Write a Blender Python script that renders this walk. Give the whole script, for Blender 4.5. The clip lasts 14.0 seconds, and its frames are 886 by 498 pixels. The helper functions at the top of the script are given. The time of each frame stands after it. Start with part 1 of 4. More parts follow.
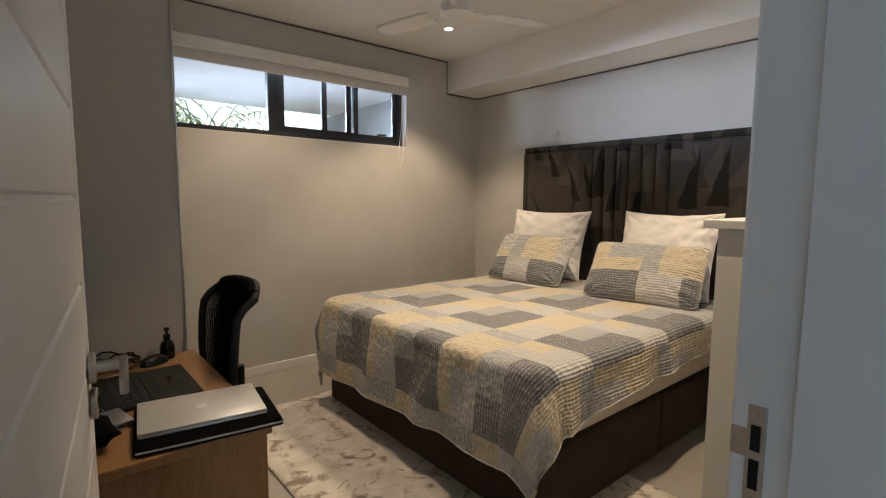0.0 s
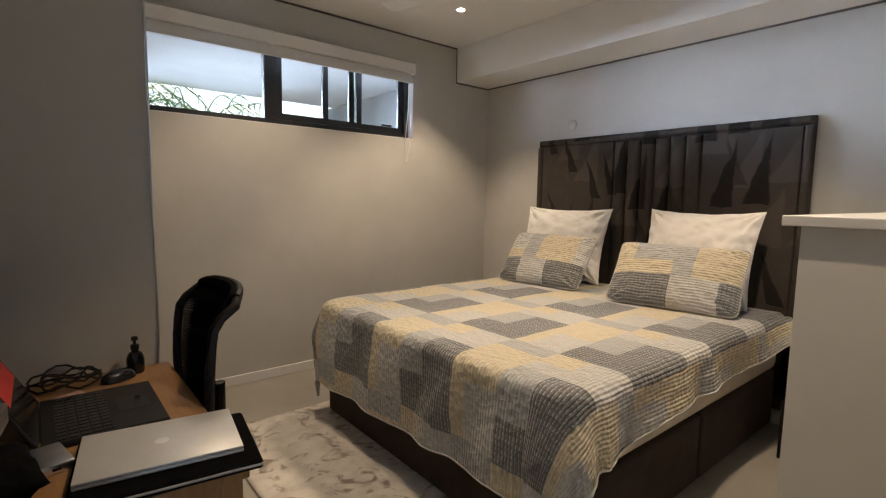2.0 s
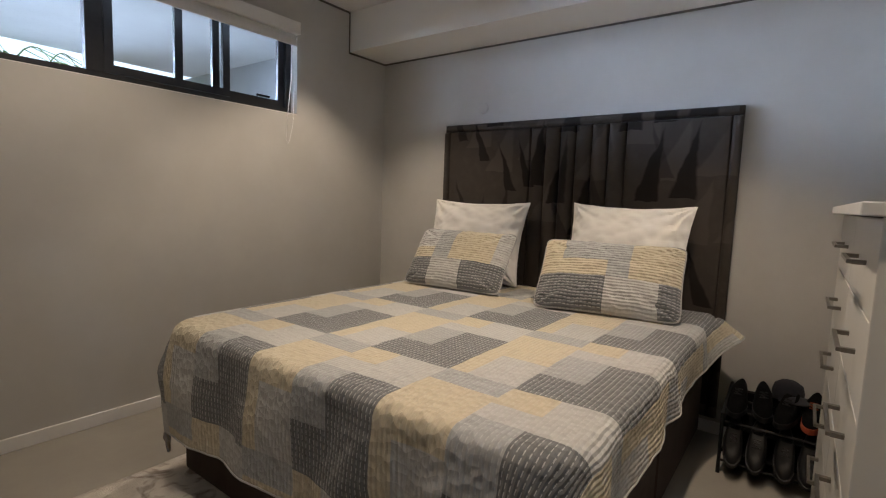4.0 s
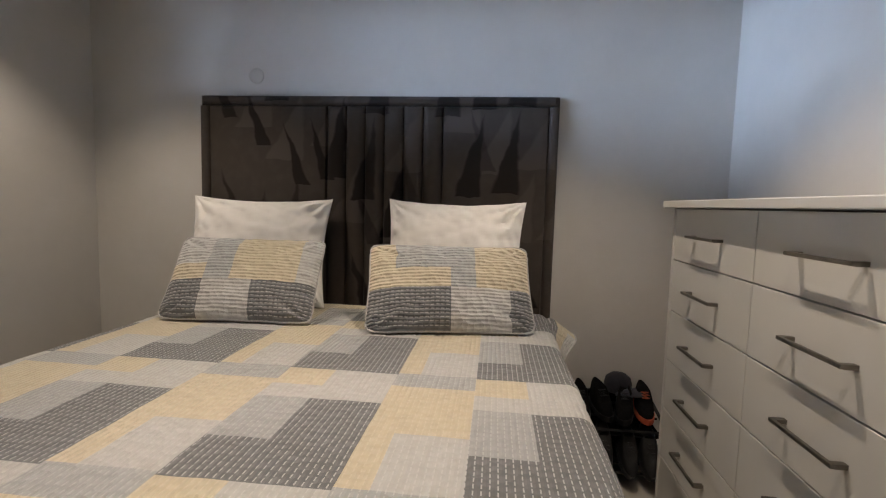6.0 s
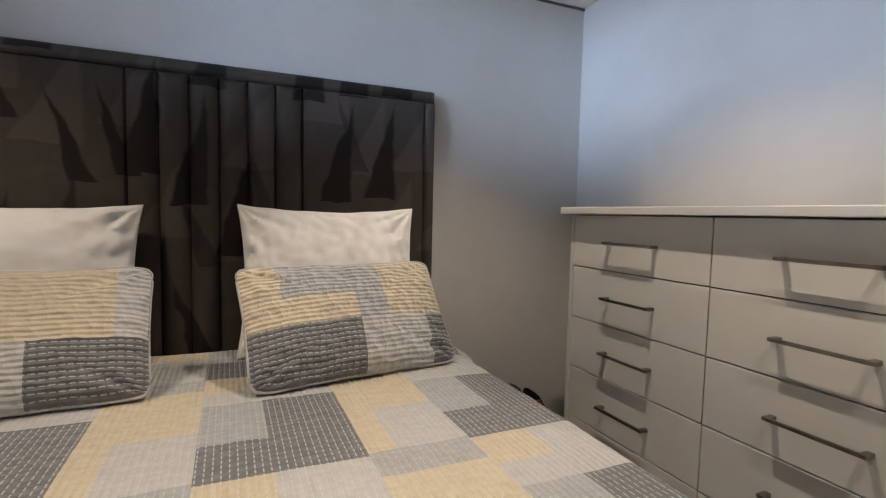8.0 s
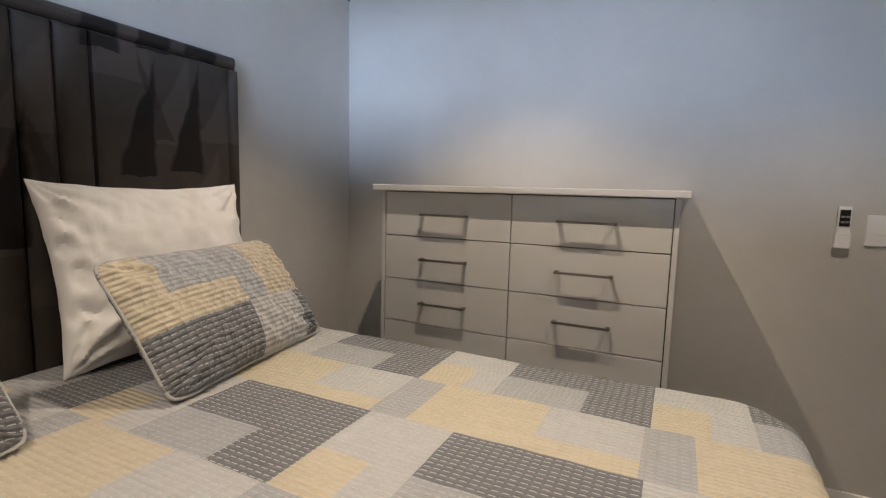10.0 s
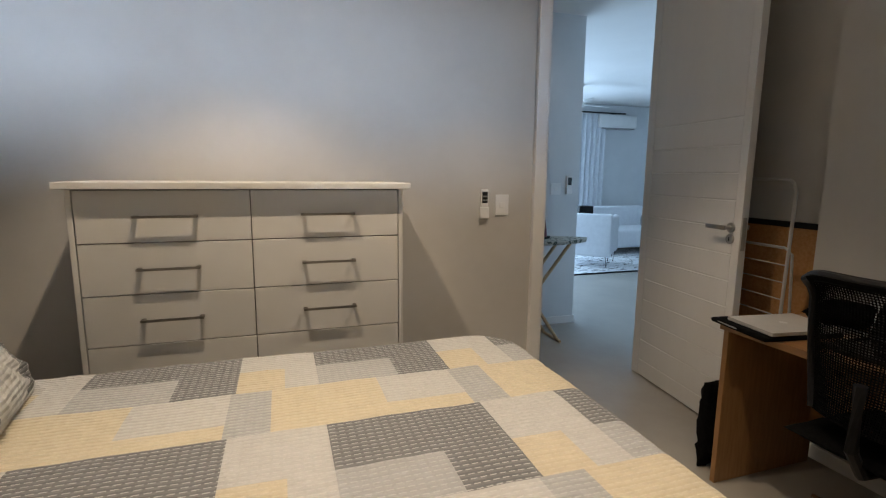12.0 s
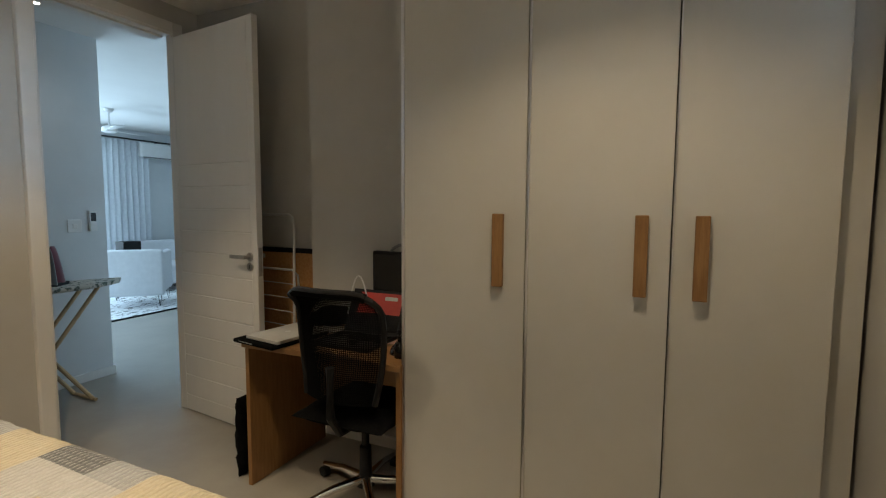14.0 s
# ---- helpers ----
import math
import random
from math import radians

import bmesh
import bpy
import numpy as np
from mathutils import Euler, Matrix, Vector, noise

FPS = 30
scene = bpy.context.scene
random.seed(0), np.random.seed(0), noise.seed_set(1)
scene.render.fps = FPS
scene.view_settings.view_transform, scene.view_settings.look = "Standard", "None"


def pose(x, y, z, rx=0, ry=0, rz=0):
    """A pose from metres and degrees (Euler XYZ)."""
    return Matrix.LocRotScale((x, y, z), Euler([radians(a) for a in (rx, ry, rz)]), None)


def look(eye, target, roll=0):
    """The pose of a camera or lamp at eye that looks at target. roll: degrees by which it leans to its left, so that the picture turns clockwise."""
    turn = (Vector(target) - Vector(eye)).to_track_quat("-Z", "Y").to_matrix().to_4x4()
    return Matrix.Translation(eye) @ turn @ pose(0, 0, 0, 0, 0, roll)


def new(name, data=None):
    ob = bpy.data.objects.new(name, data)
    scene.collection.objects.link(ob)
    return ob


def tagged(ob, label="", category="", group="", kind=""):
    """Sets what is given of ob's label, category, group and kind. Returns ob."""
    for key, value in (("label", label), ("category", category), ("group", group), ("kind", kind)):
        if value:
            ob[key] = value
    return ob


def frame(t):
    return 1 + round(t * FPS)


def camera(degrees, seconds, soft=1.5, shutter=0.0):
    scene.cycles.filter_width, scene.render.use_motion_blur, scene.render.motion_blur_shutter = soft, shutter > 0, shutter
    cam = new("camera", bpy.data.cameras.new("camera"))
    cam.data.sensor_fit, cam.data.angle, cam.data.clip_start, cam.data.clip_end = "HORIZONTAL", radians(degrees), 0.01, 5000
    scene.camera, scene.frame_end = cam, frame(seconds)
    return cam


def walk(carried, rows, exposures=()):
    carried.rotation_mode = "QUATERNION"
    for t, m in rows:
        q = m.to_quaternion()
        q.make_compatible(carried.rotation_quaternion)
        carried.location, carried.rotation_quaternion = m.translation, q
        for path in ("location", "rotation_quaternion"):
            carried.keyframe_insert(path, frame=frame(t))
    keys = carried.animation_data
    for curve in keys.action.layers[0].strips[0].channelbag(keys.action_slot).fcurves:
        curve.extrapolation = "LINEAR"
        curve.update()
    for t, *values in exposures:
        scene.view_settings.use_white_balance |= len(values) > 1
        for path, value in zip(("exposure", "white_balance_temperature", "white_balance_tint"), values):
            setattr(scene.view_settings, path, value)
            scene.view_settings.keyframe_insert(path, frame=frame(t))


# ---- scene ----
cam = camera(84.2, 14.0, 1.2)
PATH = [
    (0, (0.278, 0.285, 1.377), (1.552, 1.813, 1.172), 0.4),
    (0.5, (0.277, 0.306, 1.366), (1.545, 1.839, 1.166), 0.4),
    (1, (0.309, 0.361, 1.351), (1.564, 1.905, 1.154), 0.4),
    (1.5, (0.361, 0.443, 1.355), (1.612, 1.989, 1.147), 0.7),
    (2, (0.425, 0.540, 1.345), (1.693, 2.073, 1.137), 1.0),
    (4.5, (0.817, 1.219, 1.287), (2.545, 2.203, 1.077), 2.0),
    (5, (0.913, 1.384, 1.290), (2.761, 2.117, 1.075), 1.8),
    (5.5, (1.031, 1.541, 1.282), (2.966, 2.005, 1.078), 1.7),
    (6, (1.167, 1.692, 1.273), (3.148, 1.899, 1.092), 1.6),
    (6.5, (1.302, 1.815, 1.271), (3.295, 1.793, 1.113), 1.5),
    (7, (1.446, 1.941, 1.260), (3.427, 1.697, 1.130), 1.3),
    (9.5, (1.880, 2.844, 1.292), (3.039, 1.230, 1.074), 1.9),
    (10, (2.010, 3.002, 1.291), (2.865, 1.210, 1.055), 1.5),
    (10.5, (2.155, 3.101, 1.306), (2.711, 1.198, 1.049), 0.4),
    (11, (2.296, 3.147, 1.321), (2.519, 1.178, 1.051), -0.4),
    (11.5, (2.421, 3.162, 1.346), (2.255, 1.191, 1.050), -0.2),
    (12, (2.541, 3.188, 1.355), (1.922, 1.310, 1.054), 0.5),
    (12.5, (2.633, 3.248, 1.377), (1.567, 1.578, 1.101), 1.3),
    (13, (2.669, 3.376, 1.382), (1.263, 1.971, 1.163), 1.5),
    (13.5, (2.628, 3.462, 1.391), (0.982, 2.341, 1.205), 0.8),
    (14, (2.498, 3.491, 1.395), (0.683, 2.668, 1.225), 0.3),
]
EXPOSURES = [(0, 0.36, 6750, 10), (2, 0.32, 6650, 10), (4.5, -0.06, 6000, 10), (5.5, 0.02, 5900, 10), (7, 0.08, 5850, 10), (9.5, 0.08, 5850, 10), (10.5, 0.06, 6000, 10), (11.5, 0.10, 6250, 9), (12.5, 0.16, 6500, 8), (14, 0.12, 6850, 3)]
walk(cam, [(t, look(eye, target, roll)) for t, eye, target, roll in PATH], EXPOSURES)

# ---- world and light ----
world = bpy.data.worlds.new("sky")
scene.world = world
world.use_nodes = True
wn = world.node_tree.nodes
sky = wn.new("ShaderNodeTexSky")
sky.sky_type = "NISHITA"
sky.sun_disc = False
sky.sun_elevation = radians(41)
sky.sun_rotation = radians(17)
wn["Background"].inputs["Strength"].default_value = 0.15
world.node_tree.links.new(sky.outputs["Color"], wn["Background"].inputs["Color"])


def lamp(name, kind, m, energy, color, **settings):
    data = bpy.data.lights.new(name, kind)
    data.energy, data.color = energy, color
    for key, value in settings.items():
        setattr(data, key, value)
    ob = new(name, data)
    ob.matrix_world = m
    return ob


DAY = (0.62, 0.76, 1.0)
WARM = (1.0, 0.78, 0.56)
lamp("sun", "SUN", look((3, 10, 9), (0, 0, 0)), 5.0, (1.0, 0.95, 0.88), angle=radians(0.6))
# area lamps added in place of sky light through the bedroom window
lamp("window_daylight", "AREA", look((1.55, 6.6, 2.20), (3.6, 0.5, 1.52)), 36, DAY, shape="RECTANGLE", size=1.4, size_y=0.40, spread=radians(54))
lamp("window_daylight", "AREA", look((-0.8, 6.3, 2.16), (3.86, 2.3, 1.74)), 4.5, DAY, shape="RECTANGLE", size=1.2, size_y=0.40, spread=radians(40))
# lamp added in an unseen glass-door opening of the living room, as daylight
lamp("glass_door_daylight", "AREA", look((0.0, -5.02, 1.25), (-0.6, 0.0, 1.1)), 220, (0.50, 0.72, 1.0), shape="RECTANGLE", size=3.6, size_y=2.2)
# recessed ceiling spots of the bedroom; one seen, three inferred from shadows on fronts
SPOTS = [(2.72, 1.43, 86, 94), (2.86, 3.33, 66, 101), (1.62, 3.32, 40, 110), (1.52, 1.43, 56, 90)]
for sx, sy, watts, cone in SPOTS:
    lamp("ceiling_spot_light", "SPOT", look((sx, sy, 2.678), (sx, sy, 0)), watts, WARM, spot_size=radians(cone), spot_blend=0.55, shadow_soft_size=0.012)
lamp("hall_spot_light", "SPOT", look((0.60, -0.27, 2.678), (0.60, -0.27, 0)), 3, (0.80, 0.88, 1.0), spot_size=radians(120), spot_blend=0.6, shadow_soft_size=0.03)


# ---- materials ----
def mat(name, color, rough=0.6, metal=0.0, second=None, scale=8.0, detail=4.0, bump=0.0, bump_scale=60.0, contrast=(0.35, 0.65),
        stretch=(1, 1, 1), coat=0.0, sheen=0.0, rough_vary=0.0, spec=0.5):
    m = bpy.data.materials.new(name)
    m.use_nodes = True
    nt = m.node_tree
    n, l = nt.nodes, nt.links
    b = n["Principled BSDF"]
    b.inputs["Base Color"].default_value = (*color, 1)
    b.inputs["Roughness"].default_value = rough
    b.inputs["Metallic"].default_value = metal
    b.inputs["Specular IOR Level"].default_value = spec
    b.inputs["Coat Weight"].default_value = coat
    b.inputs["Sheen Weight"].default_value = sheen
    co = n.new("ShaderNodeTexCoord")
    mp = n.new("ShaderNodeMapping")
    mp.inputs["Scale"].default_value = stretch
    l.new(co.outputs["Object"], mp.inputs["Vector"])
    if second:
        t = n.new("ShaderNodeTexNoise")
        t.inputs["Scale"].default_value = scale
        t.inputs["Detail"].default_value = detail
        t.inputs["Roughness"].default_value = 0.62
        l.new(mp.outputs["Vector"], t.inputs["Vector"])
        r = n.new("ShaderNodeValToRGB")
        r.color_ramp.elements[0].position, r.color_ramp.elements[1].position = contrast
        r.color_ramp.elements[0].color, r.color_ramp.elements[1].color = (*color, 1), (*second, 1)
        l.new(t.outputs["Fac"], r.inputs["Fac"])
        l.new(r.outputs["Color"], b.inputs["Base Color"])
        if rough_vary:
            mr = n.new("ShaderNodeMapRange")
            mr.inputs["To Min"].default_value, mr.inputs["To Max"].default_value = rough - rough_vary, rough + rough_vary
            l.new(t.outputs["Fac"], mr.inputs["Value"])
            l.new(mr.outputs["Result"], b.inputs["Roughness"])
    if bump:
        t2 = n.new("ShaderNodeTexNoise")
        t2.inputs["Scale"].default_value = bump_scale
        t2.inputs["Detail"].default_value = 5
        l.new(mp.outputs["Vector"], t2.inputs["Vector"])
        bp = n.new("ShaderNodeBump")
        bp.inputs["Strength"].default_value = bump
        bp.inputs["Distance"].default_value = 0.01
        l.new(t2.outputs["Fac"], bp.inputs["Height"])
        l.new(bp.outputs["Normal"], b.inputs["Normal"])
    return m


def glow(name, color, strength):
    m = bpy.data.materials.new(name)
    m.use_nodes = True
    b = m.node_tree.nodes["Principled BSDF"]
    b.inputs["Base Color"].default_value = (*color, 1)
    b.inputs["Emission Color"].default_value = (*color, 1)
    b.inputs["Emission Strength"].default_value = strength
    return m


def quilt_mat(name, color, thread, lines, bumpy):
    """Stitched cotton: rows of running stitch, in cloth coordinates (metres)."""
    m = bpy.data.materials.new(name)
    m.use_nodes = True
    n, l = m.node_tree.nodes, m.node_tree.links
    b = n["Principled BSDF"]
    b.inputs["Roughness"].default_value = 0.9
    b.inputs["Sheen Weight"].default_value = 0.15
    uv = n.new("ShaderNodeUVMap")
    sep = n.new("ShaderNodeSeparateXYZ")
    l.new(uv.outputs["UV"], sep.inputs["Vector"])
    # dashes: keep the thread only along the rows, broken every few centimetres
    row = n.new("ShaderNodeMath"); row.operation = "PINGPONG"; row.inputs[1].default_value = 0.00825
    l.new(sep.outputs["Y"], row.inputs[0])
    near = n.new("ShaderNodeMath"); near.operation = "LESS_THAN"; near.inputs[1].default_value = 0.0015
    l.new(row.outputs[0], near.inputs[0])
    dash = n.new("ShaderNodeMath"); dash.operation = "PINGPONG"; dash.inputs[1].default_value = 0.011
    l.new(sep.outputs["X"], dash.inputs[0])
    on = n.new("ShaderNodeMath"); on.operation = "LESS_THAN"; on.inputs[1].default_value = 0.0075
    l.new(dash.outputs[0], on.inputs[0])
    mask = n.new("ShaderNodeMath"); mask.operation = "MULTIPLY"
    l.new(near.outputs[0], mask.inputs[0]); l.new(on.outputs[0], mask.inputs[1])
    amount = n.new("ShaderNodeMath"); amount.operation = "MULTIPLY"; amount.inputs[1].default_value = lines
    l.new(mask.outputs[0], amount.inputs[0])
    noi = n.new("ShaderNodeTexNoise"); noi.inputs["Scale"].default_value = 26; noi.inputs["Detail"].default_value = 5
    l.new(uv.outputs["UV"], noi.inputs["Vector"])
    vary = n.new("ShaderNodeMix"); vary.data_type = "RGBA"
    vary.inputs["A"].default_value = (*[c * 0.86 for c in color], 1); vary.inputs["B"].default_value = (*[min(1, c * 1.1) for c in color], 1)
    l.new(noi.outputs["Fac"], vary.inputs["Factor"])
    mix = n.new("ShaderNodeMix"); mix.data_type = "RGBA"
    l.new(amount.outputs[0], mix.inputs["Factor"]); l.new(vary.outputs["Result"], mix.inputs["A"]); mix.inputs["B"].default_value = (*thread, 1)
    l.new(mix.outputs["Result"], b.inputs["Base Color"])
    vor = n.new("ShaderNodeTexVoronoi"); vor.inputs["Scale"].default_value = 34
    l.new(uv.outputs["UV"], vor.inputs["Vector"])
    hh = n.new("ShaderNodeMath"); hh.operation = "MULTIPLY_ADD"; hh.inputs[1].default_value = 55.0
    l.new(row.outputs[0], hh.inputs[0]); l.new(vor.outputs["Distance"], hh.inputs[2])
    bp = n.new("ShaderNodeBump"); bp.inputs["Strength"].default_value = bumpy; bp.inputs["Distance"].default_value = 0.016
    l.new(hh.outputs[0], bp.inputs["Height"]); l.new(bp.outputs["Normal"], b.inputs["Normal"])
    return m


WALL = mat("wall_paint", (0.50, 0.485, 0.455), 0.75, second=(0.54, 0.525, 0.495), scale=2.5, bump=0.06, bump_scale=160)
CEIL = mat("ceiling_paint", (0.80, 0.79, 0.77), 0.85, second=(0.83, 0.82, 0.80), scale=1.5, bump=0.03, bump_scale=140)
HALLWALL = mat("hall_paint", (0.66, 0.68, 0.69), 0.7, second=(0.70, 0.72, 0.73), scale=2.5, bump=0.05, bump_scale=160)
TRIM = mat("white_satin_paint", (0.76, 0.75, 0.73), 0.38, second=(0.80, 0.79, 0.77), scale=5, bump=0.03, bump_scale=90)
DOORP = mat("door_paint", (0.74, 0.73, 0.71), 0.42, second=(0.78, 0.77, 0.75), scale=4, bump=0.05, bump_scale=120, stretch=(1, 1, 0.3))
SCREED = mat("grey_screed", (0.27, 0.25, 0.22), 0.42, second=(0.36, 0.34, 0.30), scale=1.6, detail=9, bump=0.05, bump_scale=50, rough_vary=0.08, contrast=(0.3, 0.7))
LAPTOP = mat("silver_anodised", (0.60, 0.59, 0.57), 0.38, 0.35, second=(0.63, 0.62, 0.60), scale=40)
CUPB = mat("cupboard_lacquer", (0.52, 0.505, 0.465), 0.40, second=(0.55, 0.535, 0.495), scale=3, bump=0.02, bump_scale=80)
DRAWERP = mat("drawer_lacquer", (0.63, 0.62, 0.59), 0.42, second=(0.66, 0.65, 0.62), scale=3, bump=0.02, bump_scale=80)
# carcass colour darkened, so the gaps between fronts look shaded
SHADOWGAP = mat("cupboard_gap_shade", (0.10, 0.095, 0.09), 0.8)
ALU = mat("brushed_aluminium", (0.72, 0.72, 0.74), 0.30, 1.0, second=(0.62, 0.62, 0.64), scale=30, stretch=(1, 1, 0.05))
STEEL = mat("satin_steel", (0.50, 0.48, 0.45), 0.32, 1.0, second=(0.42, 0.40, 0.38), scale=25)
NICKEL = mat("dark_nickel", (0.26, 0.24, 0.215), 0.30, 1.0, second=(0.20, 0.185, 0.165), scale=25)
WIRE = mat("grey_wire_coating", (0.40, 0.40, 0.39), 0.4, second=(0.45, 0.45, 0.44), scale=20)
CHROME = mat("chrome", (0.75, 0.75, 0.76), 0.12, 1.0)
BLACKF = mat("black_window_frame", (0.016, 0.016, 0.018), 0.45, second=(0.024, 0.024, 0.026), scale=20)
OAK = mat("oak", (0.22, 0.108, 0.035), 0.5, second=(0.30, 0.16, 0.06), scale=14, stretch=(6, 6, 0.6), bump=0.1, bump_scale=40)
DESKW = mat("honey_veneer", (0.24, 0.120, 0.043), 0.42, second=(0.31, 0.165, 0.066), scale=9, stretch=(7, 0.7, 0.7), bump=0.05, bump_scale=30)
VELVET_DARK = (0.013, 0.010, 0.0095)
BLACKP = mat("black_plastic", (0.006, 0.006, 0.0065), 0.5, second=(0.011, 0.011, 0.012), scale=30, spec=0.25)
BLACKG = mat("black_gloss", (0.008, 0.008, 0.009), 0.15, second=(0.014, 0.014, 0.015), scale=12)
BLACKC = mat("black_cloth", (0.0035, 0.0035, 0.004), 0.95, second=(0.007, 0.007, 0.007), scale=60, bump=0.2, bump_scale=200, spec=0.04)
WHITEC = mat("white_cotton", (0.76, 0.74, 0.70), 0.92, second=(0.80, 0.78, 0.745), scale=6, bump=0.22, bump_scale=9, sheen=0.2)
SHEET = mat("cream_mattress", (0.60, 0.54, 0.45), 0.9, second=(0.66, 0.60, 0.51), scale=20, bump=0.1, bump_scale=90)
BASEC = mat("brown_suede", (0.036, 0.025, 0.021), 0.95, second=(0.052, 0.037, 0.031), scale=7, bump=0.12, bump_scale=90, sheen=0.05, spec=0.1)
PIPING = mat("pale_piping", (0.46, 0.455, 0.44), 0.85, second=(0.42, 0.41, 0.40), scale=30)
RED = mat("red_print", (0.55, 0.03, 0.025), 0.45, second=(0.62, 0.05, 0.035), scale=10)
WHITEP = mat("white_plastic", (0.74, 0.74, 0.73), 0.35, second=(0.78, 0.78, 0.77), scale=8)
GREYP = mat("grey_plastic", (0.22, 0.22, 0.225), 0.5, second=(0.27, 0.27, 0.275), scale=12)
PINK = mat("pink_paper", (0.62, 0.36, 0.31), 0.85, second=(0.68, 0.42, 0.37), scale=20)
BLIND = mat("blind_cloth", (0.70, 0.69, 0.68), 0.85, second=(0.74, 0.73, 0.72), scale=30, bump=0.05, bump_scale=200)
Q_DARK = quilt_mat("quilt_charcoal", (0.155, 0.160, 0.165), (0.56, 0.56, 0.56), 0.85, 0.6)
Q_CREAM = quilt_mat("quilt_cream", (0.58, 0.515, 0.375), (0.68, 0.62, 0.50), 0.45, 0.65)
Q_LIGHT = quilt_mat("quilt_light_grey", (0.385, 0.395, 0.40), (0.56, 0.56, 0.555), 0.6, 0.65)
Q_PALE = quilt_mat("quilt_pale_grey", (0.50, 0.50, 0.485), (0.62, 0.615, 0.60), 0.5, 0.6)
QUILTS = [Q_DARK, Q_CREAM, Q_LIGHT, Q_PALE]


def velvet():
    """Brown velvet; the sheen of nap brushed the other way is painted as patches."""
    m = bpy.data.materials.new("brown_velvet")
    m.use_nodes = True
    n, l = m.node_tree.nodes, m.node_tree.links
    b = n["Principled BSDF"]
    b.inputs["Roughness"].default_value = 0.75
    b.inputs["Specular IOR Level"].default_value = 0.2
    b.inputs["Sheen Weight"].default_value = 0.06
    b.inputs["Sheen Roughness"].default_value = 0.4
    co = n.new("ShaderNodeTexCoord")

    def op(kind, x, y=None, clamp=False):
        m1 = n.new("ShaderNodeMath"); m1.operation = kind; m1.use_clamp = clamp
        for i, q in enumerate((x, y)):
            if q is None:
                continue
            if isinstance(q, (int, float)):
                m1.inputs[i].default_value = q
            else:
                l.new(q, m1.inputs[i])
        return m1.outputs[0]

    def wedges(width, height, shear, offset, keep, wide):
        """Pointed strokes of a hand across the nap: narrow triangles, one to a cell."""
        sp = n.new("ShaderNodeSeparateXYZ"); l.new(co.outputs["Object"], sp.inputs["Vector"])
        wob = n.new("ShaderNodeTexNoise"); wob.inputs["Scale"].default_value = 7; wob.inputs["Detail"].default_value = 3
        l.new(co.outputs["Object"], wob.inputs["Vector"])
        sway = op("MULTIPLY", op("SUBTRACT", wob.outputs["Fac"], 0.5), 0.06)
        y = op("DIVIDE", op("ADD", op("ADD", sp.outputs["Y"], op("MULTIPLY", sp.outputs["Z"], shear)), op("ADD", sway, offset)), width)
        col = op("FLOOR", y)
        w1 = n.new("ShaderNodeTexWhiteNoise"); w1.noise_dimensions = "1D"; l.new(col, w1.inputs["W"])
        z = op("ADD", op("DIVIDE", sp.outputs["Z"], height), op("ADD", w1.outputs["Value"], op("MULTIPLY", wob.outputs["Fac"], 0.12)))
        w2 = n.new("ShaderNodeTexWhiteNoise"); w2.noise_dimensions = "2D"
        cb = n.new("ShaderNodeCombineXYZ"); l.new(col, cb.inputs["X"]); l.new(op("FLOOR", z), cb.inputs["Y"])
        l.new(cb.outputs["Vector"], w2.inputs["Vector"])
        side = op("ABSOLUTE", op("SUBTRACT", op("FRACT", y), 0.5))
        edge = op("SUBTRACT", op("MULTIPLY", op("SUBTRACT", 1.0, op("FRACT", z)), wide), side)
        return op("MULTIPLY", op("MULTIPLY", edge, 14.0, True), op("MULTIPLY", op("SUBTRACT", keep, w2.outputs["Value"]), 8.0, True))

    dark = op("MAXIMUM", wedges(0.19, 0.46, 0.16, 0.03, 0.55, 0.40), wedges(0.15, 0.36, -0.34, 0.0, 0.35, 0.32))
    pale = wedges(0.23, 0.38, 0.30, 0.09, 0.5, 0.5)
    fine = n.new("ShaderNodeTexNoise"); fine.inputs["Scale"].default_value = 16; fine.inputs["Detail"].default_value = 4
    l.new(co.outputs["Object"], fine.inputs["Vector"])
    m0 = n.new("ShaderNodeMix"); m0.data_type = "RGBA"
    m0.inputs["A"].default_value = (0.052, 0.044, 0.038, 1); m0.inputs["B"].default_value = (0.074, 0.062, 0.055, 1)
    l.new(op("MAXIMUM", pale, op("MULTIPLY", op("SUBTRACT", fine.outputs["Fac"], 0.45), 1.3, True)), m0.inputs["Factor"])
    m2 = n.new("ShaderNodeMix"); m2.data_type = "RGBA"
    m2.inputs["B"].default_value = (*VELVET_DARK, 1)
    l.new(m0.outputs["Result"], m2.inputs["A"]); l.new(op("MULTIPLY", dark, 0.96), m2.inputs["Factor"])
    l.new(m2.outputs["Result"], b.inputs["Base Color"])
    t = n.new("ShaderNodeTexNoise"); t.inputs["Scale"].default_value = 180
    l.new(co.outputs["Object"], t.inputs["Vector"])
    bp = n.new("ShaderNodeBump"); bp.inputs["Strength"].default_value = 0.1; bp.inputs["Distance"].default_value = 0.005
    l.new(t.outputs["Fac"], bp.inputs["Height"]); l.new(bp.outputs["Normal"], b.inputs["Normal"])
    return m


VELVET = velvet()


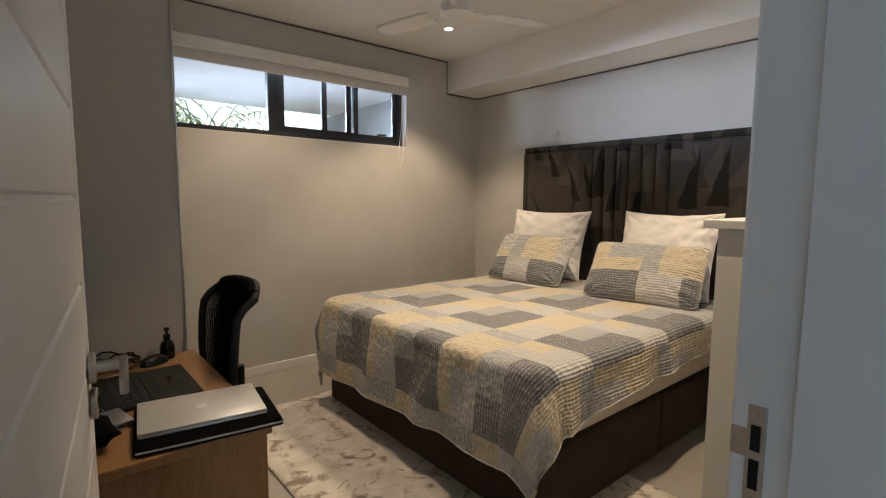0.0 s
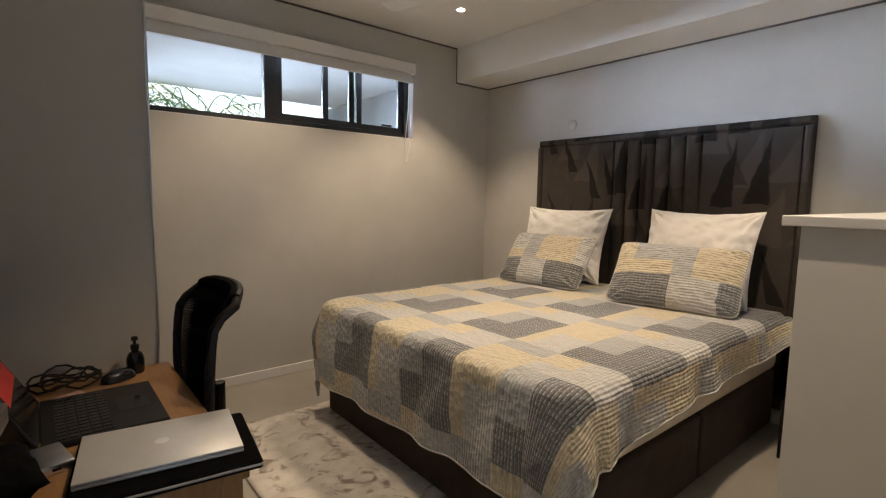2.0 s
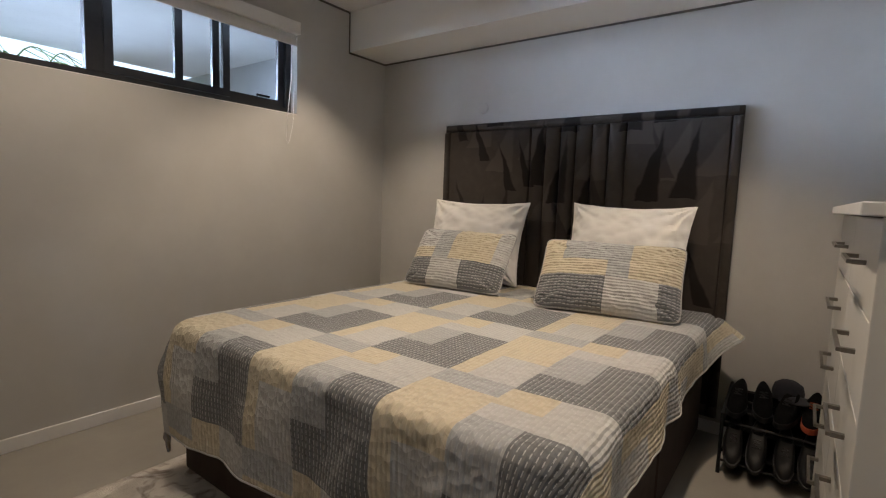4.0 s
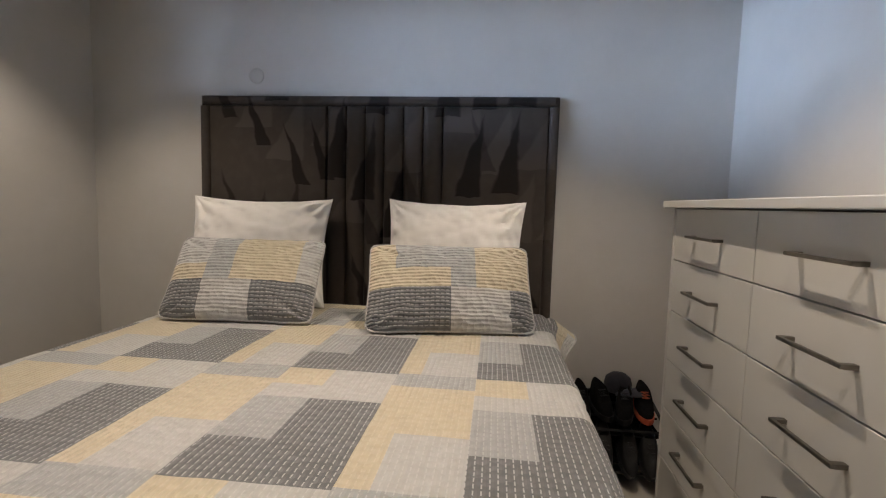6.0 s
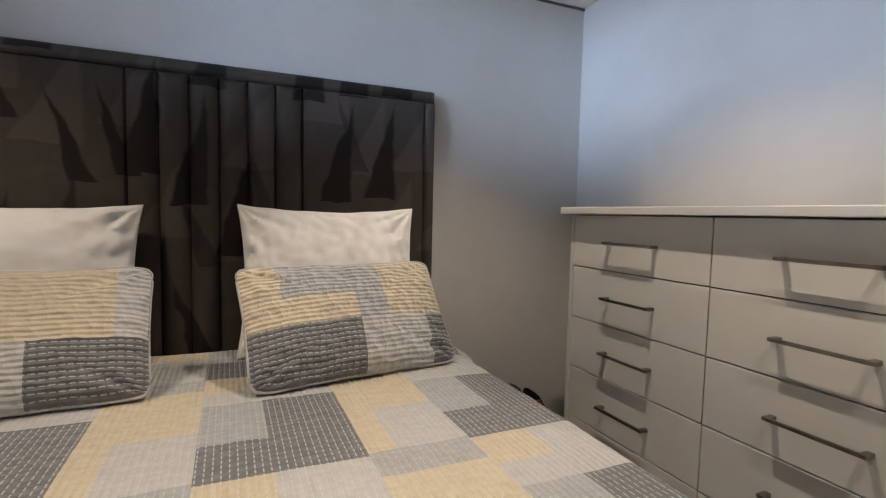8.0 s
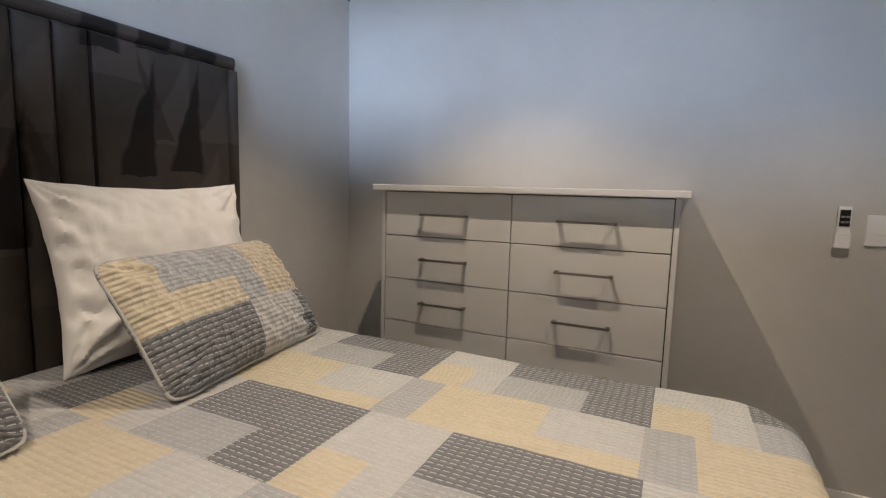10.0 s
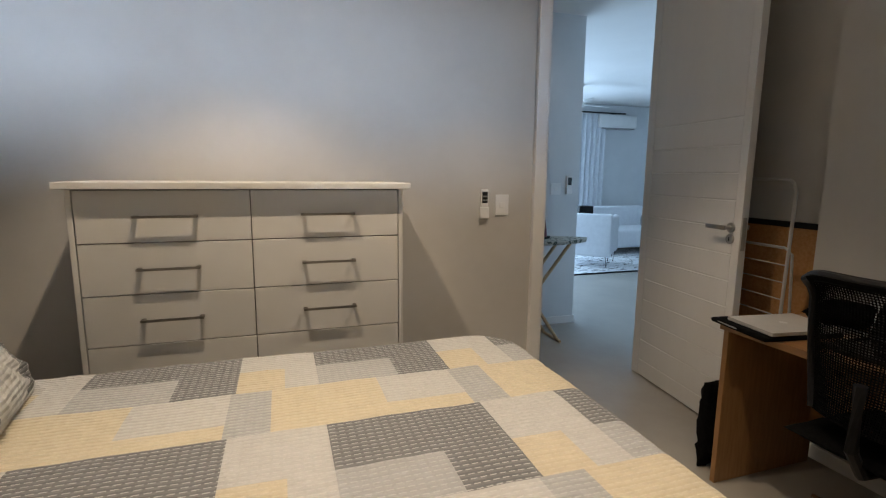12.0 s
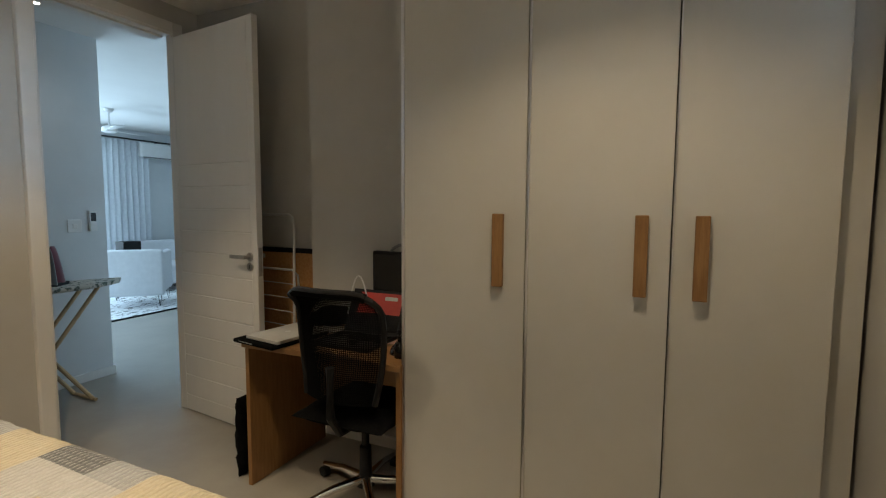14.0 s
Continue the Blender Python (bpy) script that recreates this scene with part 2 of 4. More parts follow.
def rug_mat():
    m = mat("rug_pile", (0.50, 0.46, 0.41), 0.95, second=(0.66, 0.62, 0.56), scale=9, detail=6, bump=0.5, bump_scale=160, sheen=0.1)
    n, l = m.node_tree.nodes, m.node_tree.links
    b = n["Principled BSDF"]
    base = b.inputs["Base Color"].links[0].from_socket
    co = n.new("ShaderNodeTexCoord")
    t = n.new("ShaderNodeTexNoise"); t.inputs["Scale"].default_value = 7.5; t.inputs["Detail"].default_value = 9; t.inputs["Distortion"].default_value = 1.6
    l.new(co.outputs["Object"], t.inputs["Vector"])
    r = n.new("ShaderNodeValToRGB")
    r.color_ramp.elements[0].position, r.color_ramp.elements[1].position = 0.53, 0.66
    r.color_ramp.elements[0].color, r.color_ramp.elements[1].color = (0, 0, 0, 1), (1, 1, 1, 1)
    l.new(t.outputs["Fac"], r.inputs["Fac"])
    mx = n.new("ShaderNodeMix"); mx.data_type = "RGBA"
    l.new(r.outputs["Color"], mx.inputs["Factor"]); l.new(base, mx.inputs["A"]); mx.inputs["B"].default_value = (0.24, 0.195, 0.16, 1)
    l.new(mx.outputs["Result"], b.inputs["Base Color"])
    return m


RUG = rug_mat()


# ---- building helpers ----
def thing(name, x=0.0, y=0.0, z=0.0, rz=0.0, label="", category="", group="", kind=""):
    ob = new(name)
    ob.empty_display_size = 0.1
    ob.matrix_world = pose(x, y, z, 0, 0, rz)
    return tagged(ob, label, category, group, kind)


def part(name, bm, material, parent=None, label="", smooth=False, at=None):
    me = bpy.data.meshes.new(name)
    bm.normal_update()
    bm.to_mesh(me)
    bm.free()
    for m in material if isinstance(material, (list, tuple)) else [material]:
        me.materials.append(m)
    if smooth:
        me.shade_smooth()
        me.set_sharp_from_angle(angle=radians(40))
    ob = new(name, me)
    if parent:
        ob.parent = parent
    if at is not None:
        ob.matrix_basis = at
    if label:
        ob["label"] = label
    return ob


def box(x0, y0, z0, x1, y1, z1, bevel=0.0, bm=None, segments=2):
    bm = bm or bmesh.new()
    r = bmesh.ops.create_cube(bm, size=1, matrix=Matrix.Translation(((x0 + x1) / 2, (y0 + y1) / 2, (z0 + z1) / 2)) @ Matrix.Diagonal((x1 - x0, y1 - y0, z1 - z0, 1)))
    if bevel:
        edges = {e for v in r["verts"] for e in v.link_edges}
        bmesh.ops.bevel(bm, geom=list(edges), offset=bevel, segments=segments, affect="EDGES", profile=0.5)
    return bm


def tube(points, radius, bm=None, sides=8, closed=False):
    """A round bar along points."""
    bm = bm or bmesh.new()
    pts = [Vector(p) for p in points]
    rings = []
    count = len(pts)
    for i, p in enumerate(pts):
        a = pts[(i - 1) % count] if (closed or i) else p
        b = pts[(i + 1) % count] if (closed or i < count - 1) else p
        d = (b - a).normalized()
        side = d.cross(Vector((0, 0, 1)))
        if side.length < 1e-3:
            side = Vector((1, 0, 0))
        side.normalize()
        up = side.cross(d)
        r = radius[i] if isinstance(radius, (list, tuple)) else radius
        rings.append([bm.verts.new(p + r * (math.cos(k * 2 * math.pi / sides) * side + math.sin(k * 2 * math.pi / sides) * up)) for k in range(sides)])
    for i in range(count if closed else count - 1):
        a, b = rings[i], rings[(i + 1) % count]
        for k in range(sides):
            bm.faces.new((a[k], a[(k + 1) % sides], b[(k + 1) % sides], b[k]))
    if not closed:
        bm.faces.new(list(reversed(rings[0])))
        bm.faces.new(rings[-1])
    return bm


def lathe(profile, bm=None, sides=24, centre=(0, 0, 0)):
    """A turned shape from (radius, height) pairs."""
    bm = bm or bmesh.new()
    cx, cy, cz = centre
    rings = []
    for r, z in profile:
        rings.append([bm.verts.new((cx + r * math.cos(k * 2 * math.pi / sides), cy + r * math.sin(k * 2 * math.pi / sides), cz + z)) for k in range(sides)])
    for a, b in zip(rings, rings[1:]):
        for k in range(sides):
            bm.faces.new((a[k], a[(k + 1) % sides], b[(k + 1) % sides], b[k]))
    bm.faces.new(list(reversed(rings[0])))
    bm.faces.new(rings[-1])
    return bm


def sheet(nu, nv, fn, bm=None, uv=None, index=None, closed=False):
    """A grid surface: fn(u, v) gives the place for u, v in 0..1."""
    bm = bm or bmesh.new()
    layer = bm.loops.layers.uv.verify() if uv else None
    g = [[bm.verts.new(fn(i / nu, j / nv)) for j in range(nv + 1)] for i in range(nu + 1)]
    for i in range(nu):
        for j in range(nv):
            f = bm.faces.new((g[i][j], g[i + 1][j], g[i + 1][j + 1], g[i][j + 1]))
            if index:
                f.material_index = index((i + 0.5) / nu, (j + 0.5) / nv)
            if uv:
                for loop, (a, b) in zip(f.loops, ((i, j), (i + 1, j), (i + 1, j + 1), (i, j + 1))):
                    loop[layer].uv = uv(a / nu, b / nv)
    return bm


def structure(name, bm, material, label, category, smooth=False):
    return tagged(part(name, bm, material, None, smooth=smooth), label, category, kind="structure")


# ---- the room ----
X0, X1, Y0, Y1, H = 0.12, 3.86, 0.50, 4.05, 2.70
DX0, DX1, DH = 0.235, 1.005, 2.50        # door opening
WX0, WX1, WZ0, WZ1 = 0.86, 2.965, 1.845, 2.45    # window opening
T = 0.15

structure("wall_east", box(X1, Y0 - T, 0, X1 + T, Y1 + 0.22, H), WALL, "grey-beige painted plaster wall behind the bed", "wall")
bm = box(X0 - T, 1.54, 0, X0, Y1 + 0.22, H)
box(X0 - T - 0.10, Y0 - T, 0, X0 - 0.10, 1.54, H, bm=bm)
structure("wall_west", bm, WALL, "grey-beige painted plaster wall behind the desk", "wall")
bm = box(X0, Y1, 0, X1, Y1 + 0.22, WZ0)
box(X0, Y1, WZ1, X1, Y1 + 0.22, H, bm=bm)
box(X0, Y1, WZ0, WX0, Y1 + 0.22, WZ1, bm=bm)
box(WX1, Y1, WZ0, X1, Y1 + 0.22, WZ1, bm=bm)
structure("wall_north", bm, WALL, "grey-beige painted wall with a high strip window", "wall")
bm = box(DX1 + 0.04, Y0 - T, 0, X1, Y0, H)
box(X0 - 0.10, Y0 - 0.03, 0, DX0 - 0.04, Y0, DH + 0.04, bm=bm)
box(X0 - 0.10, Y0 - T, DH + 0.04, DX1 + 0.04, Y0, H, bm=bm)
structure("wall_south", bm, WALL, "grey-beige painted wall with the doorway", "wall")
structure("ceiling", box(X0 - T, Y0 - T, H, X1 + T, Y1 + 0.22, H + 0.12), CEIL, "flat off-white painted ceiling", "ceiling")
structure("bulkhead", box(3.455, Y0, 2.40, X1, Y1, H, 0.004), CEIL, "boxed plaster bulkhead above the headboard", "bulkhead")

# proud dark strips where walls meet ceiling and bulkhead; the gap's shade is painted
GAP = mat("painted_gap_shade", (0.09, 0.08, 0.07), 0.8, second=(0.12, 0.105, 0.09), scale=20)
structure("trim_north", box(X0, Y1 - 0.006, H - 0.014, 3.455, Y1, H), GAP, "thin dark strip as painted gap shade along the ceiling", "trim")
structure("trim_bulkhead_end", box(3.461, Y1 - 0.006, 2.386, X1 - 0.006, Y1, 2.40), GAP, "thin dark strip as painted gap shade under the bulkhead", "trim")
structure("trim_bulkhead_side", box(3.448, Y1 - 0.006, 2.386, 3.455, Y1, H - 0.014), GAP, "thin dark strip as painted gap shade beside the bulkhead", "trim")
structure("trim_east", box(X1 - 0.006, Y0, 2.388, X1, Y1 - 0.006, 2.40), GAP, "thin dark strip as painted gap shade under the bulkhead", "trim")
structure("trim_south", box(DX1 + 0.12, Y0, H - 0.012, 3.455, Y0 + 0.006, H), GAP, "thin dark strip as painted gap shade along the ceiling", "trim")

# skirting
def skirting(name, x0, y0, x1, y1, label="low white painted skirting board"):
    structure(name, box(x0, y0, 0, x1, y1, 0.07, 0.004), TRIM, label, "skirting")


skirting("baseboard_north", 0.74, Y1 - 0.014, X1 - 0.016, Y1)
skirting("baseboard_east", X1 - 0.014, Y0, X1, Y1)
skirting("baseboard_south", DX1 + 0.105, Y0, X1 - 0.016, Y0 + 0.014)
skirting("baseboard_west", X0, 1.54, X0 + 0.014, 2.51)
skirting("baseboard_recess", X0 - 0.10, Y0 + 0.002, X0 - 0.086, 1.538)
skirting("baseboard_hall", -0.014, -0.65, 3.0, -0.636)
skirting("baseboard_hall_end", -0.014, -0.85, 0.0, -0.652)

# door lining with rebate and architrave
lining = tagged(new("door_frame"), "white painted door lining with a rebate", "door frame", kind="structure")
part("lining", box(DX1, Y0 - T - 0.012, 0, DX1 + 0.04, Y0 + 0.029, DH + 0.04, 0.004), TRIM, lining)
part("lining", box(DX0 - 0.04, Y0 - 0.032, 0, DX0, Y0 + 0.012, DH + 0.04, 0.004), TRIM, lining)
part("lining", box(DX0, Y0 - T - 0.012, DH, DX1, Y0 + 0.012, DH + 0.04, 0.004), TRIM, lining)
part("door_stop", box(DX1 - 0.014, Y0 - T, 0, DX1, Y0 - 0.045, DH, 0.002), TRIM, lining)
part("door_stop", box(DX0 + 0.014, Y0 - T, DH - 0.014, DX1 - 0.014, Y0 - 0.045, DH, 0.002), TRIM, lining)
part("architrave", box(DX1 + 0.012, Y0, 0, DX1 + 0.085, Y0 + 0.035, DH + 0.085, 0.005), TRIM, lining)
part("architrave", box(DX0 - 0.085, Y0, 0, DX0 - 0.012, Y0 + 0.018, DH + 0.085, 0.005), TRIM, lining)
part("architrave", box(DX0 - 0.012, Y0, DH + 0.012, DX1 + 0.012, Y0 + 0.018, DH + 0.085, 0.005), TRIM, lining)
part("architrave", box(DX1 + 0.012, Y0 - T - 0.018, 0, DX1 + 0.085, Y0 - T, DH + 0.085, 0.005), TRIM, lining)
plate = box(DX1 - 0.0025, Y0 - 0.014, 0.960, DX1 + 0.001, Y0 + 0.009, 1.105, 0.001)
box(DX1 - 0.0025, Y0 + 0.008, 1.030, DX1 + 0.001, Y0 + 0.028, 1.070, 0.001, bm=plate)
strike = part("strike_plate", plate, STEEL, lining, "steel strike plate")
part("latch_hole", box(DX1 - 0.0032, Y0 - 0.008, 1.042, DX1, Y0 + 0.004, 1.078), BLACKP, strike)
part("latch_hole", box(DX1 - 0.0032, Y0 - 0.008, 0.988, DX1, Y0 + 0.004, 1.030), BLACKP, strike)
for z in (0.975, 1.092):
    part("screw", lathe([(0.003, 0), (0.0025, 0.0012)], sides=8), STEEL, strike, at=pose(DX1 - 0.0025, Y0 - 0.002, z, 0, -90, 0))

# door leaf, open, with horizontal grooves
leaf = thing("door_1", DX0 + 0.005, Y0 - 0.005, 0.006, 83.2, "white painted panelled door, standing open into the room", "door", kind="structure")
LW, LH = 0.825, 2.475
core = part("door_core", box(0.002, 0.004, 0.002, LW - 0.002, 0.036, LH - 0.002), DOORP, leaf)
part("stile", box(0, 0, 0, 0.05, 0.04, LH, 0.002), DOORP, leaf)
part("stile", box(LW - 0.05, 0, 0, LW, 0.04, LH, 0.002), DOORP, leaf)
edges = [0.0] + [0.11 + 0.14 * k for k in range(12)] + [LH]
for z0, z1 in zip(edges, edges[1:]):
    part("door_board", box(0.05, 0.0005, z0 + 0.002, LW - 0.05, 0.0395, z1 - 0.002, 0.003, segments=1), DOORP, leaf)


def lever(side):
    y = -0.002 if side < 0 else 0.042
    rose = part("rose", lathe([(0.026, 0), (0.026, 0.007), (0.024, 0.009), (0.010, 0.009), (0.010, 0.045), (0.0, 0.046)]), STEEL, leaf, "satin steel rose", True, pose(LW - 0.06, y, 1.090, 90 if side < 0 else -90, 0, 0))
    hy = sorted((y + side * 0.042, y + side * 0.054))
    part("lever_handle", box(LW - 0.185, hy[0], 1.078, LW - 0.047, hy[1], 1.102, 0.003), STEEL, leaf, "satin steel lever handle", True)
    part("escutcheon", lathe([(0.026, 0), (0.026, 0.007), (0.024, 0.009), (0.0, 0.009)]), STEEL, leaf, "", True, pose(LW - 0.06, y, 1.030, 90 if side < 0 else -90, 0, 0))
    part("keyhole", box(LW - 0.063, y + side * 0.009 - 0.001, 1.020, LW - 0.057, y + side * 0.009 + 0.001, 1.040), BLACKP, leaf)


lever(-1)
lever(1)
part("latch_plate", box(LW - 0.0005, 0.009, 0.975, LW + 0.0015, 0.031, 1.145), STEEL, leaf)
for z in (0.2, 1.2, 2.2):
    part("hinge", tube([(-0.006, 0.046, z - 0.05), (-0.006, 0.046, z + 0.05)], 0.007, sides=10), STEEL, leaf)

# ---- window ----
win = tagged(new("window_1"), "black aluminium strip window with three sliding and fixed panes", "window", kind="structure")
FY0, FY1 = Y1 + 0.07, Y1 + 0.12
wf = box(WX0, FY0, WZ0, WX1, FY1, WZ0 + 0.045)
box(WX0, FY0, WZ1 - 0.045, WX1, FY1, WZ1, bm=wf)
box(WX0, FY0, WZ0 + 0.045, WX0 + 0.045, FY1, WZ1 - 0.045, bm=wf)
box(WX1 - 0.045, FY0, WZ0 + 0.045, WX1, FY1, WZ1 - 0.045, bm=wf)
part("window_frame", wf, BLACKF, win)
part("mullion", box(1.712, FY0 - 0.004, WZ0 + 0.045, 1.795, FY1, WZ1 - 0.045, 0.003), BLACKF, win)


def sash(x0, x1, y0, bar):
    b = box(x0, y0, WZ0 + 0.047, x1, y0 + 0.025, WZ0 + 0.047 + bar)
    box(x0, y0, WZ1 - 0.047 - bar, x1, y0 + 0.025, WZ1 - 0.047, bm=b)
    box(x0, y0, WZ0 + 0.047 + bar, x0 + bar, y0 + 0.025, WZ1 - 0.047 - bar, bm=b)
    box(x1 - bar, y0, WZ0 + 0.047 + bar, x1, y0 + 0.025, WZ1 - 0.047 - bar, bm=b)
    s = part("sash", b, BLACKF, win)
    pane = part("pane", box(x0 + bar - 0.002, y0 + 0.010, WZ0 + 0.045 + bar, x1 - bar + 0.002, y0 + 0.015, WZ1 - 0.045 - bar), GLASS, s)
    pane.visible_shadow = False


GLASS = bpy.data.materials.new("clear_glass")
GLASS.use_nodes = True
gb = GLASS.node_tree.nodes["Principled BSDF"]
gb.inputs["Base Color"].default_value = (0.97, 0.99, 0.99, 1)
gb.inputs["Transmission Weight"].default_value = 1.0
gb.inputs["Roughness"].default_value = 0.0
gb.inputs["IOR"].default_value = 1.05
pane = part("pane", box(WX0 + 0.045, FY0 + 0.02, WZ0 + 0.045, 1.712, FY0 + 0.025, WZ1 - 0.045), GLASS, win)
pane.visible_shadow = False
sash(1.795, 2.50, FY0 - 0.004, 0.045)
sash(2.40, WX1 - 0.046, FY0 + 0.024, 0.045)
part("mullion", box(2.16, FY0 - 0.003, WZ0 + 0.092, 2.205, FY0 + 0.022, WZ1 - 0.092), BLACKF, win)
part("window_sill", box(WX0, Y1 + 0.001, WZ0 - 0.0005, WX1, FY0, WZ0 + 0.004), TRIM, win)
latch = part("latch", box(2.70, FY0 + 0.006, WZ0 + 0.094, 2.80, FY0 + 0.022, WZ0 + 0.108, 0.004), BLACKP, win)

blind = thing("roller_blind", 1.85, Y1, 2.455, 0, "white roller blind rolled up under a slim cassette", "blind")
part("cassette", box(-1.12, -0.085, -0.085, 1.085, -0.002, 0.0, 0.008), TRIM, blind)
part("blind_cloth", sheet(4, 10, lambda u, v: (-1.10 + 2.16 * u, -0.052 - 0.022 * math.sin(v * 1.6), -0.085 - 0.062 * v)), BLIND, blind)
part("bottom_rail", box(-1.10, -0.078, -0.165, 1.06, -0.064, -0.143, 0.004), BLIND, blind)
part("bead_chain", tube([(1.035, -0.07, -0.08), (1.04, -0.07, -0.45), (1.03, -0.07, -0.70), (1.005, -0.07, -0.80), (0.99, -0.07, -0.83), (0.975, -0.07, -0.80), (0.985, -0.07, -0.66), (1.015, -0.07, -0.40), (1.02, -0.07, -0.08)], 0.0022, sides=6), WHITEP, blind)
part("chain_joint", lathe([(0.004, 0), (0.006, 0.008), (0.004, 0.016)], sides=10, centre=(1.032, -0.07, -0.66)), WHITEP, blind)

# ---- floor ----
structure("floor", box(-5.2, -5.2, -0.12, X1, Y1, 0.0), SCREED, "smooth mottled grey screed floor", "floor")

# ---- hall and living room ----
HY = -0.65
structure("wall_hall", box(0.0, HY - 0.20, 0, 3.1, HY, H), HALLWALL, "pale blue-grey painted hall wall end", "wall")
structure("wall_hall_east", box(3.0, HY, 0, 3.1, Y0 - T, H), HALLWALL, "pale painted wall closing the hall", "wall")
structure("ceiling_hall", box(-5.2, -5.2, H, X1, Y0 - T, H + 0.12), CEIL, "flat white ceiling of the hall and living room", "ceiling")
# opening left out of view for the added daylight lamp
bm = box(-5.2, -5.2, 0, -1.9, -5.05, H)
box(1.9, -5.2, 0, 3.1, -5.05, H, bm=bm)
box(-1.9, -5.2, 2.36, 1.9, -5.05, H, bm=bm)
structure("wall_living_south", bm, HALLWALL, "pale grey living room wall with curtains", "wall")
structure("wall_living_west", box(-5.2, -5.05, 0, -5.05, Y0 - T, H), HALLWALL, "pale grey living room wall", "wall")
structure("wall_hall_west", box(-5.05, Y0 - T, 0, X0 - T - 0.10, Y0, H), HALLWALL, "pale grey wall beside the bedroom doorway", "wall")
structure("wall_living_east", box(3.0, -5.05, 0, 3.1, HY - 0.2, H), HALLWALL, "pale grey wall closing the living room", "wall")


# ---- bed ----
BX0, BX1, BY0, BY1, BZ = 1.705, 3.79, 1.425, 3.265, 0.722
bed = thing("bed", 2.77, 2.33, 0, 0, "king bed with a brown suede divan base and cream mattress", "bed")
bx, by = 2.77, 2.33
part("divan_base", box(BX0 + 0.05 - bx, BY0 + 0.03 - by, 0.028, 2.77 - bx - 0.003, BY1 - 0.03 - by, 0.36, 0.018), BASEC, bed)
part("divan_base", box(2.77 - bx + 0.003, BY0 + 0.03 - by, 0.028, BX1 - 0.01 - bx, BY1 - 0.03 - by, 0.36, 0.018), BASEC, bed)
part("mattress", box(BX0 + 0.045 - bx, BY0 + 0.025 - by, 0.363, BX1 - 0.008 - bx, BY1 - 0.025 - by, 0.695, 0.05, segments=4), SHEET, bed, "cream quilted mattress", True)
for x in (BX0 + 0.25, 3.5):
    for y in (BY0 + 0.22, BY1 - 0.22):
        part("leg", lathe([(0.03, 0.0), (0.025, 0.029)], sides=12, centre=(x - bx, y - by, 0)), BLACKP, bed)

# headboard with six upholstered channels between two plain fields
HB0, HB1, HBZ = 1.378, 3.360, 1.845
head = thing("headboard", X1, (HB0 + HB1) / 2, 0, 0, "dark brown velvet headboard with vertical channels, fixed to the wall", "headboard")
hw = (HB1 - HB0) / 2
part("backing", box(-0.03, -hw + 0.004, 0.10, -0.002, hw - 0.004, HBZ - 0.004), BASEC, head)


def pad(y0, y1, z0, z1, depth, r):
    def fn(u, v):
        y, z = y0 + (y1 - y0) * u, z0 + (z1 - z0) * v
        e = min(u * (y1 - y0), (1 - u) * (y1 - y0), v * (z1 - z0), (1 - v) * (z1 - z0))
        k = math.sqrt(max(0.0, 1 - (1 - min(1, e / r)) ** 2))
        return (-0.028 - depth * k, y, z)
    nu = 14
    return sheet(nu, 24, lambda u, v: fn(0.5 - 0.5 * math.cos(math.pi * u), 0.5 - 0.5 * math.cos(math.pi * v)))


bw = 0.052
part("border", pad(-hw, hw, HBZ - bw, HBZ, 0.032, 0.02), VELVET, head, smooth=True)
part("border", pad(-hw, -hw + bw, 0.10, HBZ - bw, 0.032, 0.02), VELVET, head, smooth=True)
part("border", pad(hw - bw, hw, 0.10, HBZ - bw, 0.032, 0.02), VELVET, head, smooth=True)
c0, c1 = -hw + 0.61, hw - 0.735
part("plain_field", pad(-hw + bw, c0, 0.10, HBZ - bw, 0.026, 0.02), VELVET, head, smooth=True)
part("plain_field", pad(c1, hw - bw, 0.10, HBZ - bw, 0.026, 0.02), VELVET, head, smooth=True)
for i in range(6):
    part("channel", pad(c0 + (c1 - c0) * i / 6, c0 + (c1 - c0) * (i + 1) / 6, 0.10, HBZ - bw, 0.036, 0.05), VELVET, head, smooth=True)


def patch(x, y):
    """Patchwork of the quilt: which cloth lies at x, y."""
    u, v = (3.115 - x) % 0.66, (y - 1.985) % 0.615
    if v < 0.205:
        return 0 if u < 0.425 else 3
    if v < 0.365:
        if 0.25 < u < 0.425:
            return 0
        return 1 if 0.425 < u < 0.56 else 2 if u < 0.25 else 3
    if u < 0.17 or u > 0.525:
        return 1
    if u < 0.415:
        return 3 if v < 0.54 else 1
    return 2


def drape(a, b, z_top, x0, x1, y0, y1):
    """Where the quilt point a, b (cloth metres from the origin) hangs over the rounded edge of the bed."""
    R = 0.13
    cx, cy = max(a, x0 + R), min(max(b, y0 + R), y1 - R)
    vx, vy = a - cx, b - cy
    reach = math.hypot(vx, vy)
    z = z_top + 0.004 * noise.noise((a * 3, b * 3, 0)) + 0.002 * noise.noise((a * 14, b * 14, 3))
    if reach <= R or reach == 0:
        return Vector((a, b, z))
    nx, ny = vx / reach, vy / reach
    d, r = reach - R, 0.05
    arc = r * math.pi / 2
    if d < arc:
        out, down = r * math.sin(d / r), r * (1 - math.cos(d / r))
    else:
        out, down = r, r + (d - arc)
    both = 2 * abs(nx * ny)
    along = a if abs(ny) > abs(nx) else b
    wave = 0.5 + 0.5 * math.sin(along * 13 + 3.0 * noise.noise((a * 2, b * 2, 7)) + 6 * math.atan2(ny, nx))
    out += (0.03 * wave + 0.05 * both) * min(1, down / 0.25) + 0.004 * noise.noise((a * 20, b * 20, 9))
    down *= 1 - 0.16 * both
    return Vector((cx + nx * (R + out - 0.0), cy + ny * (R + out - 0.0), z - down))


